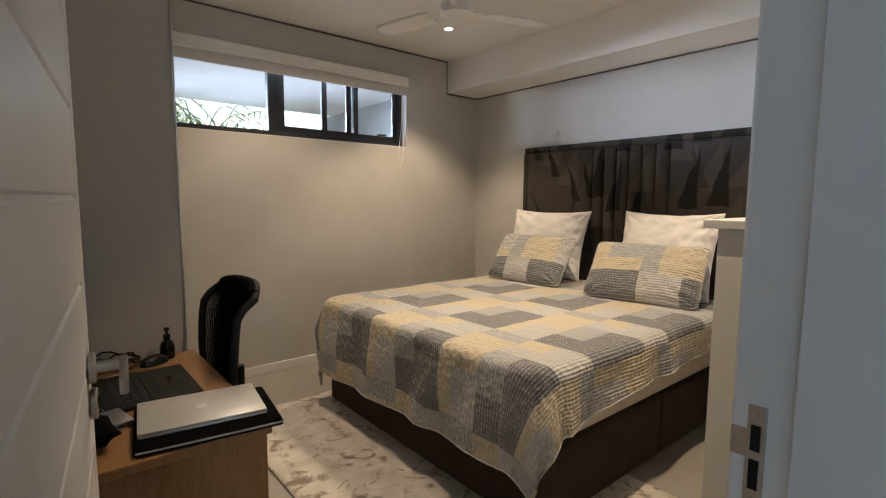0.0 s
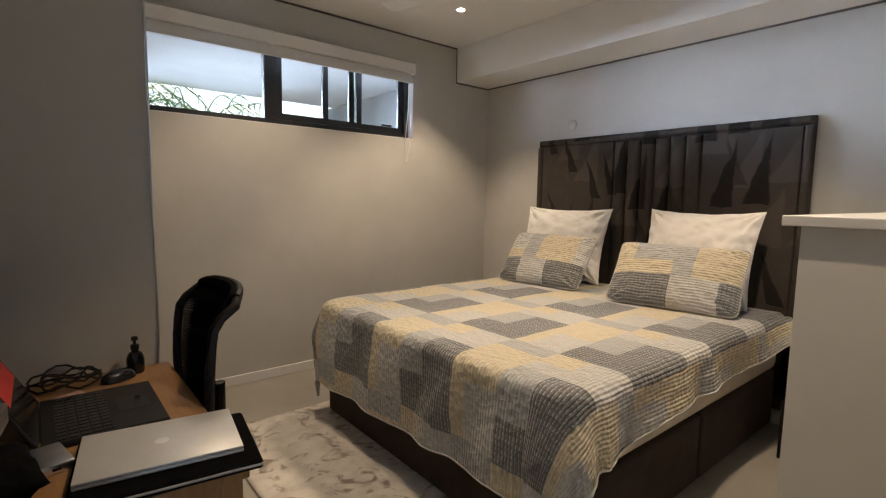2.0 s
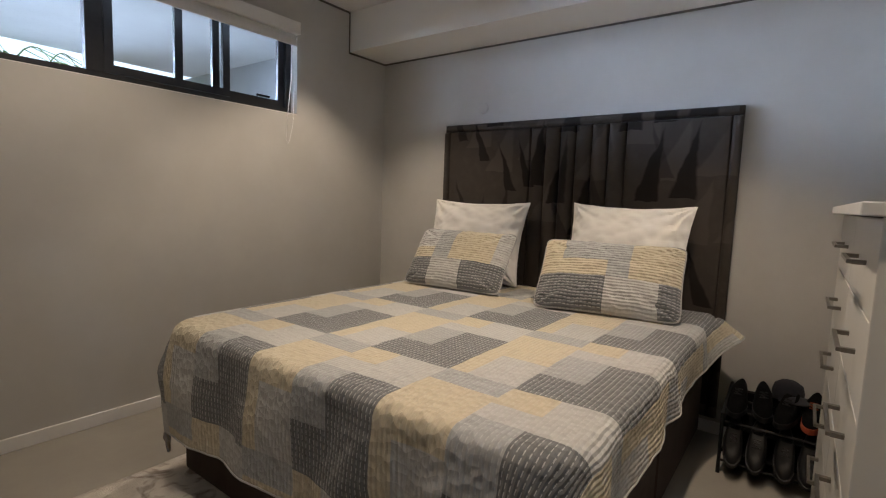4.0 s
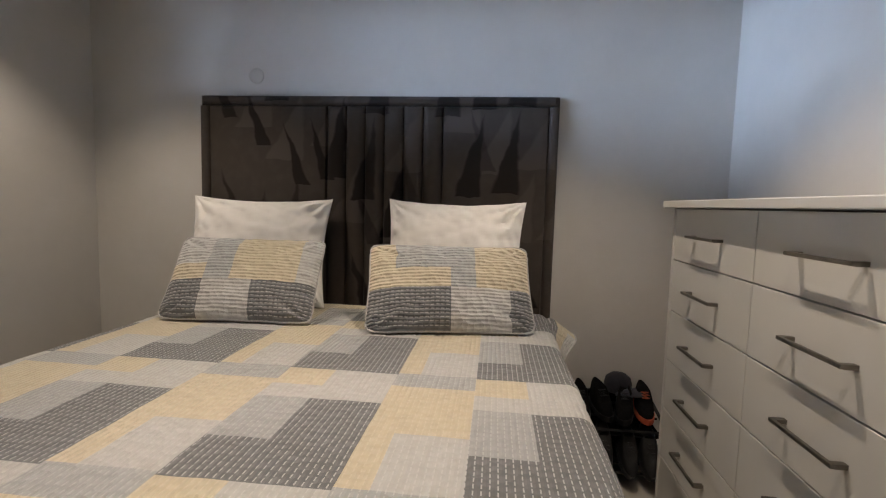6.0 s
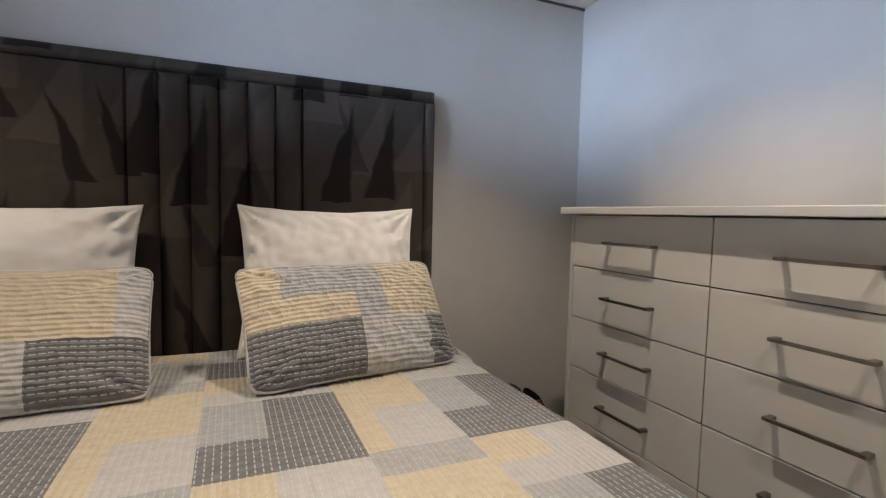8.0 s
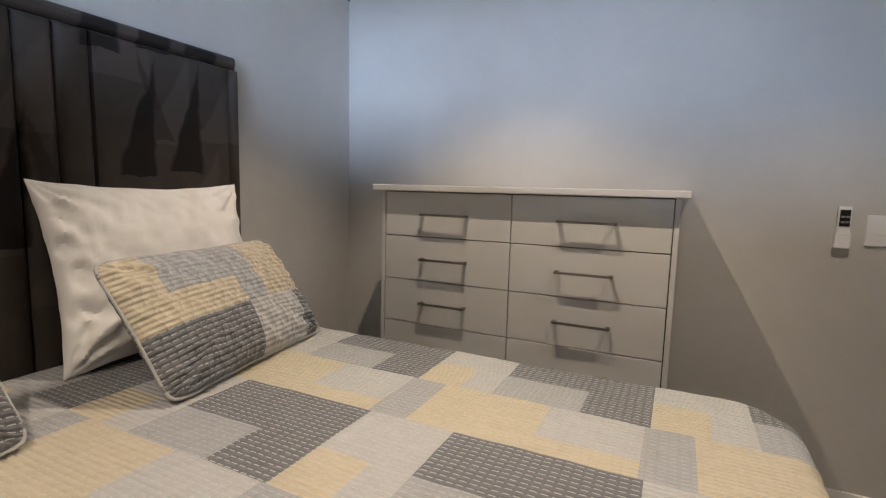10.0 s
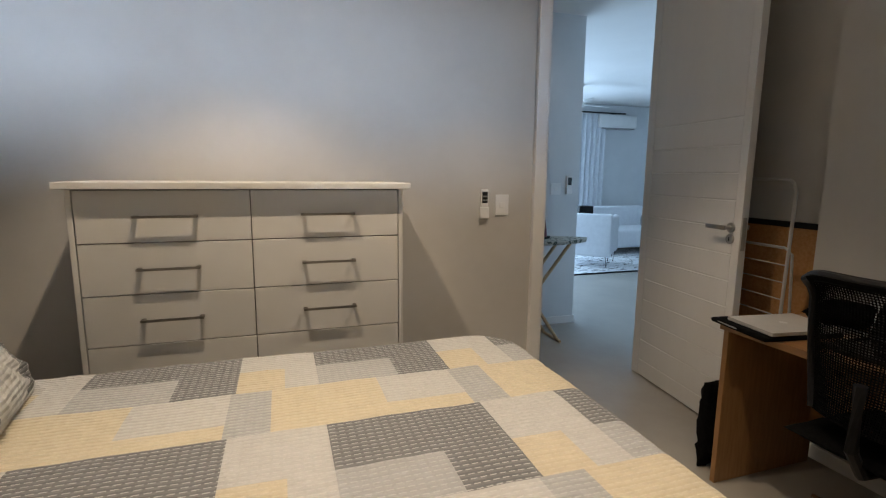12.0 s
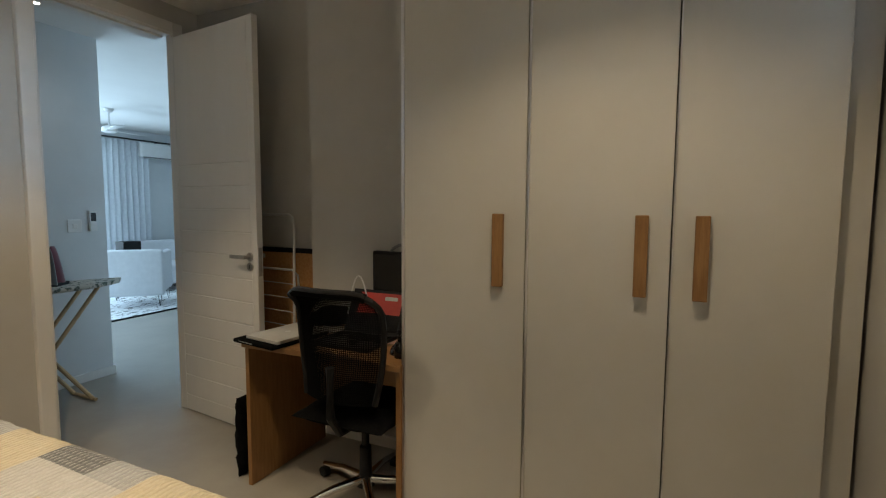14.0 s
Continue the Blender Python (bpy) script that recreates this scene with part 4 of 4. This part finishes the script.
def shoe(x, y, z, rz, material, accent, label, tilt=0):
    ob = new("shoe")
    ob.matrix_world = pose(x, y, z, 0, tilt, rz)
    tagged(ob, label, "shoe", "shoes on the rack")

    def sole(u, v):
        a = 2 * math.pi * u
        w = 0.042 + 0.008 * math.cos(a)
        return (0.135 * math.cos(a), w * math.sin(a), 0.026 * v)
    b = sheet(24, 2, sole)
    bmesh.ops.holes_fill(b, edges=b.edges)
    part("sole", b, accent, ob, "", True)

    def upper(u, v):
        a = 2 * math.pi * u
        x0, y0 = 0.130 * math.cos(a), (0.040 + 0.008 * math.cos(a)) * math.sin(a)
        high = 0.085 if x0 < 0 else 0.085 - 0.055 * min(1, x0 / 0.12)
        s = 1 - 0.45 * v ** 2
        return (x0 * (1 - 0.30 * v * v) - 0.02 * v, y0 * s, 0.024 + high * math.sin(v * 1.4))
    b = sheet(24, 8, upper)
    bmesh.ops.remove_doubles(b, verts=b.verts, dist=0.0005)
    bmesh.ops.holes_fill(b, edges=[e for e in b.edges if e.is_boundary], sides=40)
    part("upper", b, material, ob, "", True)
    part("lace", tube([(0.045 - 0.018 * (i // 2), 0.016 * (1 if i % 2 else -1), 0.088 + 0.006 * (i // 2)) for i in range(6)], 0.003, sides=6), accent, ob)
    return ob


srack = thing("shoe_rack", 3.56, 1.10, 0, 0, "low black metal shoe rack packed with shoes", "shoe rack")
for y in (-0.205, 0.205):
    part("side_frame", tube([(-0.16, y, 0), (-0.16, y, 0.30), (0.17, y, 0.36), (0.17, y, 0)], 0.009), BLACKP, srack, smooth=True)
part("back_panel", box(0.155, -0.20, 0.03, 0.163, 0.20, 0.33), BLACKC, srack, "black cloth back")
for z in (0.06, 0.19):
    part("shelf", box(-0.15, -0.20, z + 0.045, 0.15, 0.20, z + 0.053), BLACKC, srack, "black cloth shelf")
for z in (0.0, 0.20):
    for i in range(4):
        x = -0.15 + 0.10 * i
        part("shelf_bar", tube([(x, -0.205, z + 0.10 + 0.45 * x * 0.55), (x, 0.205, z + 0.10 + 0.45 * x * 0.55)], 0.006, sides=6), BLACKP, srack)
ORANGE = mat("orange_mesh", (0.35, 0.06, 0.025), 0.7, second=(0.42, 0.09, 0.035), scale=40)
UPPER = ["scuffed black cloth trainer", "black lace-up shoe with worn toe", "black sports shoe with grey patch", "black running shoe with orange trim"]
for i, y in enumerate((1.255, 1.155, 1.05, 0.955)):
    shoe(3.50 + 0.03 * (i % 2), y, 0.315, 178 + 14 * (i % 2) - 6 * i, BLACKC, BLACKP if i == 0 else ORANGE if i == 3 else BLACKP, UPPER[i], 6)
    shoe(3.45, y, 0.145, 184 - 5 * (i % 2), BLACKP, BLACKP, "polished black leather shoe, toe down", 36)
capob = thing("cap", 3.60, 1.06, 0.405, 30, "dark blue-black peaked cap on the shoes", "cap")
CAPC = mat("navy_cotton", (0.008, 0.009, 0.014), 0.9, second=(0.014, 0.015, 0.022), scale=50)
part("crown", lathe([(0.065, -0.02), (0.066, 0.015), (0.058, 0.045), (0.035, 0.062), (0.0, 0.068)]), CAPC, capob, smooth=True)
part("peak", sheet(10, 6, lambda u, v: (-0.07 - 0.08 * v * math.sin(math.pi * u), (u - 0.5) * 0.16, 0.0 - 0.012 * v + 0.012 * math.sin(math.pi * u))), CAPC, capob, smooth=True)
capob.children[1].modifiers.new("thickness", "SOLIDIFY").thickness = 0.004

# ---- wall fittings ----
sw = thing("light_switch", 1.288, Y0, 1.177, 0, "white square light switch on the wall", "light switch")
part("plate", box(-0.043, 0.0005, -0.062, 0.043, 0.008, 0.062, 0.003), WHITEP, sw)
part("rocker", box(-0.016, 0.008, -0.016, 0.016, 0.011, 0.016, 0.0015), TRIM, sw)
rem = thing("remote_control", 1.405, Y0, 1.185, 0, "white air-conditioner remote in a wall holder", "remote control")
part("holder", box(-0.027, 0.0005, -0.085, 0.027, 0.026, -0.02, 0.004), WHITEP, rem)
part("remote_body", box(-0.023, 0.004, -0.075, 0.023, 0.020, 0.085, 0.005), WHITEP, rem)
part("display", box(-0.017, 0.0202, 0.005, 0.017, 0.0212, 0.072), BLACKG, rem)
for i in range(4):
    part("button", box(-0.015 + 0.016 * (i % 2), 0.0213, 0.018 + 0.022 * (i // 2), -0.003 + 0.016 * (i % 2), 0.0225, 0.026 + 0.022 * (i // 2)), GREYP, rem)
cap = thing("wall_cap", X1, 3.048, 1.960, 0, "round blank cover plate painted like the wall", "cover plate")
part("disc", lathe([(0.042, 0), (0.042, 0.005), (0.038, 0.008)], sides=32), WALL, cap, "", True, pose(0, 0, 0, 0, -90, 0))


# ---- ceiling fan with lamp ----
def ceiling_fan(x, y, turn, blades, lamp_on, label, drop=0.20):
    fan = thing("ceiling_fan", x, y, H, turn, label, "ceiling fan")
    part("canopy", lathe([(0.065, 0), (0.062, -0.02), (0.035, -0.055), (0.014, -0.06)][::-1]), WHITEP, fan, smooth=True)
    part("down_rod", lathe([(0.012, -drop), (0.012, -0.05)], sides=12), WHITEP, fan, smooth=True)
    z = -drop
    part("motor", lathe([(0.055, z - 0.085), (0.088, z - 0.07), (0.092, z - 0.03), (0.075, z), (0.02, z + 0.012)]), WHITEP, fan, smooth=True)
    for k in range(blades):
        a = 360 / blades * k

        def blade(u, v):
            w = 0.062 + 0.012 * math.sin(math.pi * u) - 0.02 * max(0, u - 0.9) * 10 * abs(2 * v - 1)
            return (0.16 + 0.42 * u, (2 * v - 1) * w, 0.010 * (2 * v - 1))
        b = part("blade", sheet(14, 6, blade), WHITEP, fan, "white blade", True, pose(0, 0, z - 0.045, 0, 0, a))
        b.modifiers.new("thickness", "SOLIDIFY").thickness = 0.007
        part("blade_iron", box(0.07, -0.018, z - 0.052, 0.20, 0.018, z - 0.046), WHITEP, fan, "", False, pose(0, 0, 0, 0, 0, a))
    if lamp_on:
        part("lamp_ring", lathe([(0.040, z - 0.098), (0.048, z - 0.092), (0.048, z - 0.08)]), WHITEP, fan, smooth=True)
        part("lamp", lathe([(0.012, z - 0.1015), (0.030, z - 0.0995), (0.034, z - 0.0975)]), LAMPGLOW, fan, "lit warm lamp", True)
    return fan


LAMPGLOW = glow("lamp_glow", (1.0, 0.93, 0.80), 14)
ceiling_fan(2.10, 2.37, -18, 3, False, "white three-bladed ceiling fan on a short rod", 0.265)


def downlight(x, y, strength_mat):
    d = thing("downlight", x, y, H, 0, "recessed round ceiling spotlight, lit", "downlight", "ceiling spotlights")
    part("bezel", lathe([(0.045, -0.004), (0.045, 0.0), (0.030, 0.0)]), WHITEP, d, smooth=True)
    part("lamp", lathe([(0.028, -0.0055), (0.028, -0.0042)]), strength_mat, d)


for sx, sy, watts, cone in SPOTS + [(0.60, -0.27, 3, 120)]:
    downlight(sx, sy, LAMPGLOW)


# ---- hall things ----
FLORAL = mat("floral_cover", (0.55, 0.55, 0.50), 0.9, second=(0.10, 0.13, 0.11), scale=26, detail=3, contrast=(0.52, 0.60))
board = thing("ironing_board", 0.48, -0.32, 0, 0, "ironing board with a floral cover and wooden legs", "ironing board")
def board_fn(u, v):
    x = -0.37 + 1.15 * u
    w = 0.17 * min(1, (max(u, 0.0) / 0.28) ** 0.55) + 0.004
    return (x, (2 * v - 1) * w, 0.845 - 0.004 * (2 * v - 1) ** 2)
bt = part("board_cover", sheet(24, 8, board_fn), FLORAL, board, "floral cotton cover", True)
bt.modifiers.new("thickness", "SOLIDIFY").thickness = 0.028
PINE = mat("pale_timber", (0.50, 0.36, 0.20), 0.6, second=(0.58, 0.43, 0.26), scale=20, stretch=(1, 1, 8))
for y in (-0.11, 0.11):
    part("leg", tube([(0.50, y, 0.82), (-0.06, y, 0.012)], 0.014), PINE, board, smooth=True)
    part("leg", tube([(-0.16, y * 0.8, 0.82), (0.48, y * 0.8, 0.012)], 0.014), PINE, board, smooth=True)
part("foot_bar", tube([(-0.06, -0.15, 0.012), (-0.06, 0.15, 0.012)], 0.012), PINE, board)
iron = thing("steam_iron", 0.560, -0.32, 0.845, -150, "dark red steam iron standing on its heel", "iron")
MAROON = mat("maroon_plastic", (0.13, 0.012, 0.03), 0.3, second=(0.17, 0.02, 0.04), scale=10)


def iron_fn(u, v):
    a = 2 * math.pi * u
    w = (1 - v) ** 0.6
    return (0.062 * math.cos(a) * (0.35 + 0.65 * w), 0.062 * math.sin(a) * w, 0.02 + 0.25 * v)


part("iron_body", sheet(20, 12, iron_fn), MAROON, iron, smooth=True)
part("heel", box(-0.066, -0.06, 0, 0.064, 0.06, 0.024, 0.006), BLACKP, iron)
part("soleplate", sheet(10, 12, lambda u, v: (-0.068 + 0.03 * v, (2 * u - 1) * 0.064 * (1 - v) ** 0.6, 0.01 + 0.265 * v)), STEEL, iron)
iron.children[2].modifiers.new("thickness", "SOLIDIFY").thickness = 0.004
part("iron_cable", tube([(0.03, 0.03, 0.03), (-0.10, 0.12, 0.012), (-0.18, 0.185, -0.02), (-0.22, 0.195, -0.25), (-0.20, 0.2, -0.42), (-0.16, 0.2, -0.45), (-0.13, 0.2, -0.40), (-0.16, 0.19, -0.12), (-0.15, 0.185, 0.0)], 0.004), WHITEP, iron, smooth=True)
sw2 = thing("light_switch", 0.235, HY, 1.235, 0, "white square light switch on the hall wall", "light switch")
part("plate", box(-0.05, 0.0005, -0.05, 0.05, 0.008, 0.05, 0.003), WHITEP, sw2)
part("rocker", box(-0.016, 0.008, -0.016, 0.016, 0.011, 0.016, 0.0015), TRIM, sw2)
rem2 = thing("remote_control", 0.105, HY, 1.265, 0, "white remote with a black display on the hall wall", "remote control")
part("remote_body", box(-0.028, 0.0005, -0.075, 0.028, 0.022, 0.085, 0.005), WHITEP, rem2)
part("display", box(-0.02, 0.0222, 0.005, 0.02, 0.0232, 0.072), BLACKG, rem2)

# ---- living room ----
CURT = mat("grey_curtain", (0.62, 0.65, 0.69), 0.9, second=(0.68, 0.71, 0.75), scale=20)
SHEER = mat("sheer_curtain", (0.72, 0.76, 0.80), 0.9, second=(0.78, 0.82, 0.86), scale=20)
UPH = mat("white_upholstery", (0.66, 0.68, 0.71), 0.85, second=(0.71, 0.73, 0.76), scale=15, bump=0.1, bump_scale=120)


def curtain(x0, x1, y, material, label):
    c = thing("curtain", (x0 + x1) / 2, y, 0, 0, label, "curtain", "curtains")
    w = x1 - x0
    folds = w / 0.105
    ob = part("cloth", sheet(int(folds * 10), 6, lambda u, v: (-w / 2 + w * u, 0.028 * math.sin(u * folds * 2 * math.pi) * (0.7 + 0.3 * v), 0.02 + 2.48 * v)), material, c, smooth=True)
    ob.modifiers.new("thickness", "SOLIDIFY").thickness = 0.003
    return c


curtain(-2.75, -2.05, -4.93, SHEER, "pale sheer curtain hanging to the floor")
curtain(-3.35, -2.72, -4.90, CURT, "grey-blue pleated curtain hanging to the floor")
rail = thing("curtain_rail", -2.9, -4.93, 2.53, 0, "slim black curtain rail", "curtain rail")
part("rail_bar", tube([(-0.9, 0, 0), (1.2, 0, 0)], 0.012), BLACKP, rail)
part("bracket", box(0.9, -0.12, -0.008, 0.93, 0.0, 0.008), BLACKP, rail)
part("bracket", box(-0.7, -0.12, -0.008, -0.67, 0.0, 0.008), BLACKP, rail)
ac = thing("air_conditioner", -3.60, -5.05, 2.24, 0, "white split air conditioner high on the wall", "air conditioner")
part("housing", box(-0.42, 0.001, 0, 0.42, 0.20, 0.26, 0.03, segments=3), WHITEP, ac, smooth=True)
part("outlet_flap", box(-0.36, 0.17, -0.004, 0.36, 0.205, 0.012, 0.003), GREYP, ac)
ceiling_fan(-1.78, -3.42, 70, 3, False, "white three-bladed living room ceiling fan", 0.24)
carpet = thing("patterned_rug", -2.5, -3.36, 0, 0, "white rug with black broken lines and a dark border", "rug")
RUG2 = mat("line_rug", (0.66, 0.67, 0.68), 0.95, second=(0.03, 0.03, 0.03), scale=7, detail=2, contrast=(0.57, 0.60), stretch=(1, 3, 1))
part("rug_sheet", box(-1.45, -0.95, 0, 1.45, 0.80, 0.010, 0.003), RUG2, carpet)
part("rug_border", box(-1.45, 0.80, 0, 1.45, 0.86, 0.011, 0.003), BLACKC, carpet)


def armchair(x, y, rz):
    c = thing("armchair", x, y, 0, rz, "white upholstered tub armchair on thin black legs", "armchair")
    part("seat", box(-0.33, -0.30, 0.22, 0.33, 0.33, 0.42, 0.04, segments=3), UPH, c, smooth=True)
    part("backrest", box(-0.40, 0.28, 0.17, 0.40, 0.40, 0.80, 0.03, segments=3), UPH, c, smooth=True)
    for s in (-1, 1):
        part("arm", box(min(s * 0.40, s * 0.30), -0.32, 0.19, max(s * 0.40, s * 0.30), 0.29, 0.76, 0.04, segments=3), UPH, c, smooth=True)
        for t in (-1, 1):
            part("leg", tube([(s * 0.30, t * 0.26, 0.24), (s * 0.335, t * 0.31, 0.0), (s * 0.37, t * 0.30, 0.24)], 0.006), BLACKP, c)
    return c


armchair(-1.98, -3.30, -46)
couch = thing("sofa", -3.3, -4.2, 0, 0, "white upholstered sofa by the far wall", "sofa")
part("seat", box(-0.7, -0.35, 0.12, 0.7, 0.4, 0.44, 0.05, segments=3), UPH, couch, smooth=True)
part("backrest", box(-0.7, -0.45, 0.12, 0.7, -0.28, 0.80, 0.05, segments=3), UPH, couch, smooth=True)
part("arm", box(0.62, -0.40, 0.12, 0.80, 0.42, 0.62, 0.05, segments=3), UPH, couch, smooth=True)
part("arm", box(-0.80, -0.40, 0.12, -0.62, 0.42, 0.62, 0.05, segments=3), UPH, couch, smooth=True)
for s in (-0.6, 0.6):
    for t in (-0.3, 0.3):
        part("foot", lathe([(0.02, 0), (0.025, 0.121)], sides=10, centre=(s, t, 0)), BLACKP, couch)
table = thing("side_table", -2.35, -4.1, 0, 0, "black side table with boxes on it", "side table")
part("table_top", box(-0.28, -0.2, 0.66, 0.28, 0.2, 0.69, 0.004), BLACKP, table)
for s in (-0.25, 0.25):
    for t in (-0.17, 0.17):
        part("leg", tube([(s, t, 0), (s, t, 0.66)], 0.010), BLACKP, table)
tb = thing("black_box", -2.40, -4.1, 0.69, 0, "small black box on the side table", "box")
part("carton", box(-0.14, -0.1, 0, 0.14, 0.1, 0.15, 0.006), BLACKP, tb)

# ---- outside the bedroom window ----
# unseen ground, kept pale to bounce sunlight up to the overhang
structure("ground", box(-150, 4.28, -0.3, 150, 160, 0.9), mat("pale_gravel", (0.40, 0.39, 0.37), 0.95, second=(0.46, 0.45, 0.42), scale=30, bump=0.3, bump_scale=60), "pale gravel garden outside the window", "ground")
PLASTER = mat("outside_plaster", (0.60, 0.62, 0.64), 0.85, second=(0.65, 0.67, 0.69), scale=3, bump=0.1, bump_scale=60)
structure("eave", box(-3.0, 4.28, 2.46, 5.4, 6.4, 2.80), PLASTER, "white plastered overhang outside the window", "overhang")
# white plaster given a darker grey, so it looks shaded beside the daylight lamps
structure("outer_wall", box(3.40, 4.28, 0.9, 3.60, 6.65, 2.46), mat("shaded_render", (0.36, 0.38, 0.40), 0.85, second=(0.41, 0.43, 0.45), scale=3, bump=0.1, bump_scale=60), "white plastered garden wall return, its grey standing for shade", "wall")
structure("outer_pier", box(3.32, 4.28, 0.9, 3.40, 4.75, 2.455), mat("pier_render", (0.26, 0.29, 0.31), 0.85, second=(0.36, 0.39, 0.42), scale=5, bump=0.1, bump_scale=60, stretch=(1, 1, 0.15)), "grey plastered pier with darker vertical streaks by the window", "pier")
structure("wall_garden", box(0.9, 10.0, 0.9, 14.0, 10.2, 2.3), PLASTER, "white neighbouring wall beyond the garden", "wall")
BARK = mat("palm_bark", (0.16, 0.11, 0.07), 0.95, second=(0.24, 0.18, 0.12), scale=30, bump=0.4, bump_scale=40)
FROND = mat("palm_leaf", (0.09, 0.20, 0.05), 0.5, second=(0.14, 0.27, 0.08), scale=6)


def palm(x, y, z, tall, fronds, seed):
    rnd = random.Random(seed)
    p = thing("palm", x, y, z, rnd.uniform(0, 360), "green garden palm with feathered fronds", "palm", "garden palms")
    part("trunk", tube([(0.03 * math.sin(i), 0.02 * i, tall * i / 5) for i in range(6)], [0.09, 0.075, 0.07, 0.065, 0.06, 0.055], sides=10), BARK, p, smooth=True)
    crown = bmesh.new()
    for k in range(fronds):
        a = 2 * math.pi * k / fronds + rnd.uniform(-0.2, 0.2)
        lift, length = rnd.uniform(0.3, 1.2), rnd.uniform(0.9, 1.3)
        pts = []
        for i in range(13):
            s = i / 12
            r = length * s
            pts.append(Vector((0.1 + r * math.cos(a), 0.1 + r * math.sin(a), tall + lift * math.sin(s * 2.3) * 0.75 - 0.35 * s * s)))
        tube(pts, [0.012 * (1 - 0.8 * i / 12) for i in range(13)], crown, sides=4)
        for i in range(2, 13):
            for side in (-1, 1):
                d = Vector((-math.sin(a), math.cos(a), 0)) * side
                f = Vector((math.cos(a), math.sin(a), 0))
                ln = 0.32 * math.sin(math.pi * (0.15 + 0.8 * i / 13))
                tip = pts[i] + d * ln + f * ln * 0.6 - Vector((0, 0, 0.10 + 0.08 * rnd.random()))
                v = [crown.verts.new(q) for q in (pts[i] - f * 0.014, pts[i] + f * 0.014, tip)]
                crown.faces.new(v)
    part("crown", crown, FROND, p)
    return p


for i, (x, y, tall) in enumerate([(0.2, 7.0, 1.0), (0.95, 7.6, 1.25), (1.9, 7.2, 0.9), (-0.7, 7.8, 1.3), (1.5, 8.3, 1.5), (2.6, 8.2, 1.2), (-1.6, 7.2, 1.1)]):
    palm(x, y, 0.9, tall, 11, i + 3)
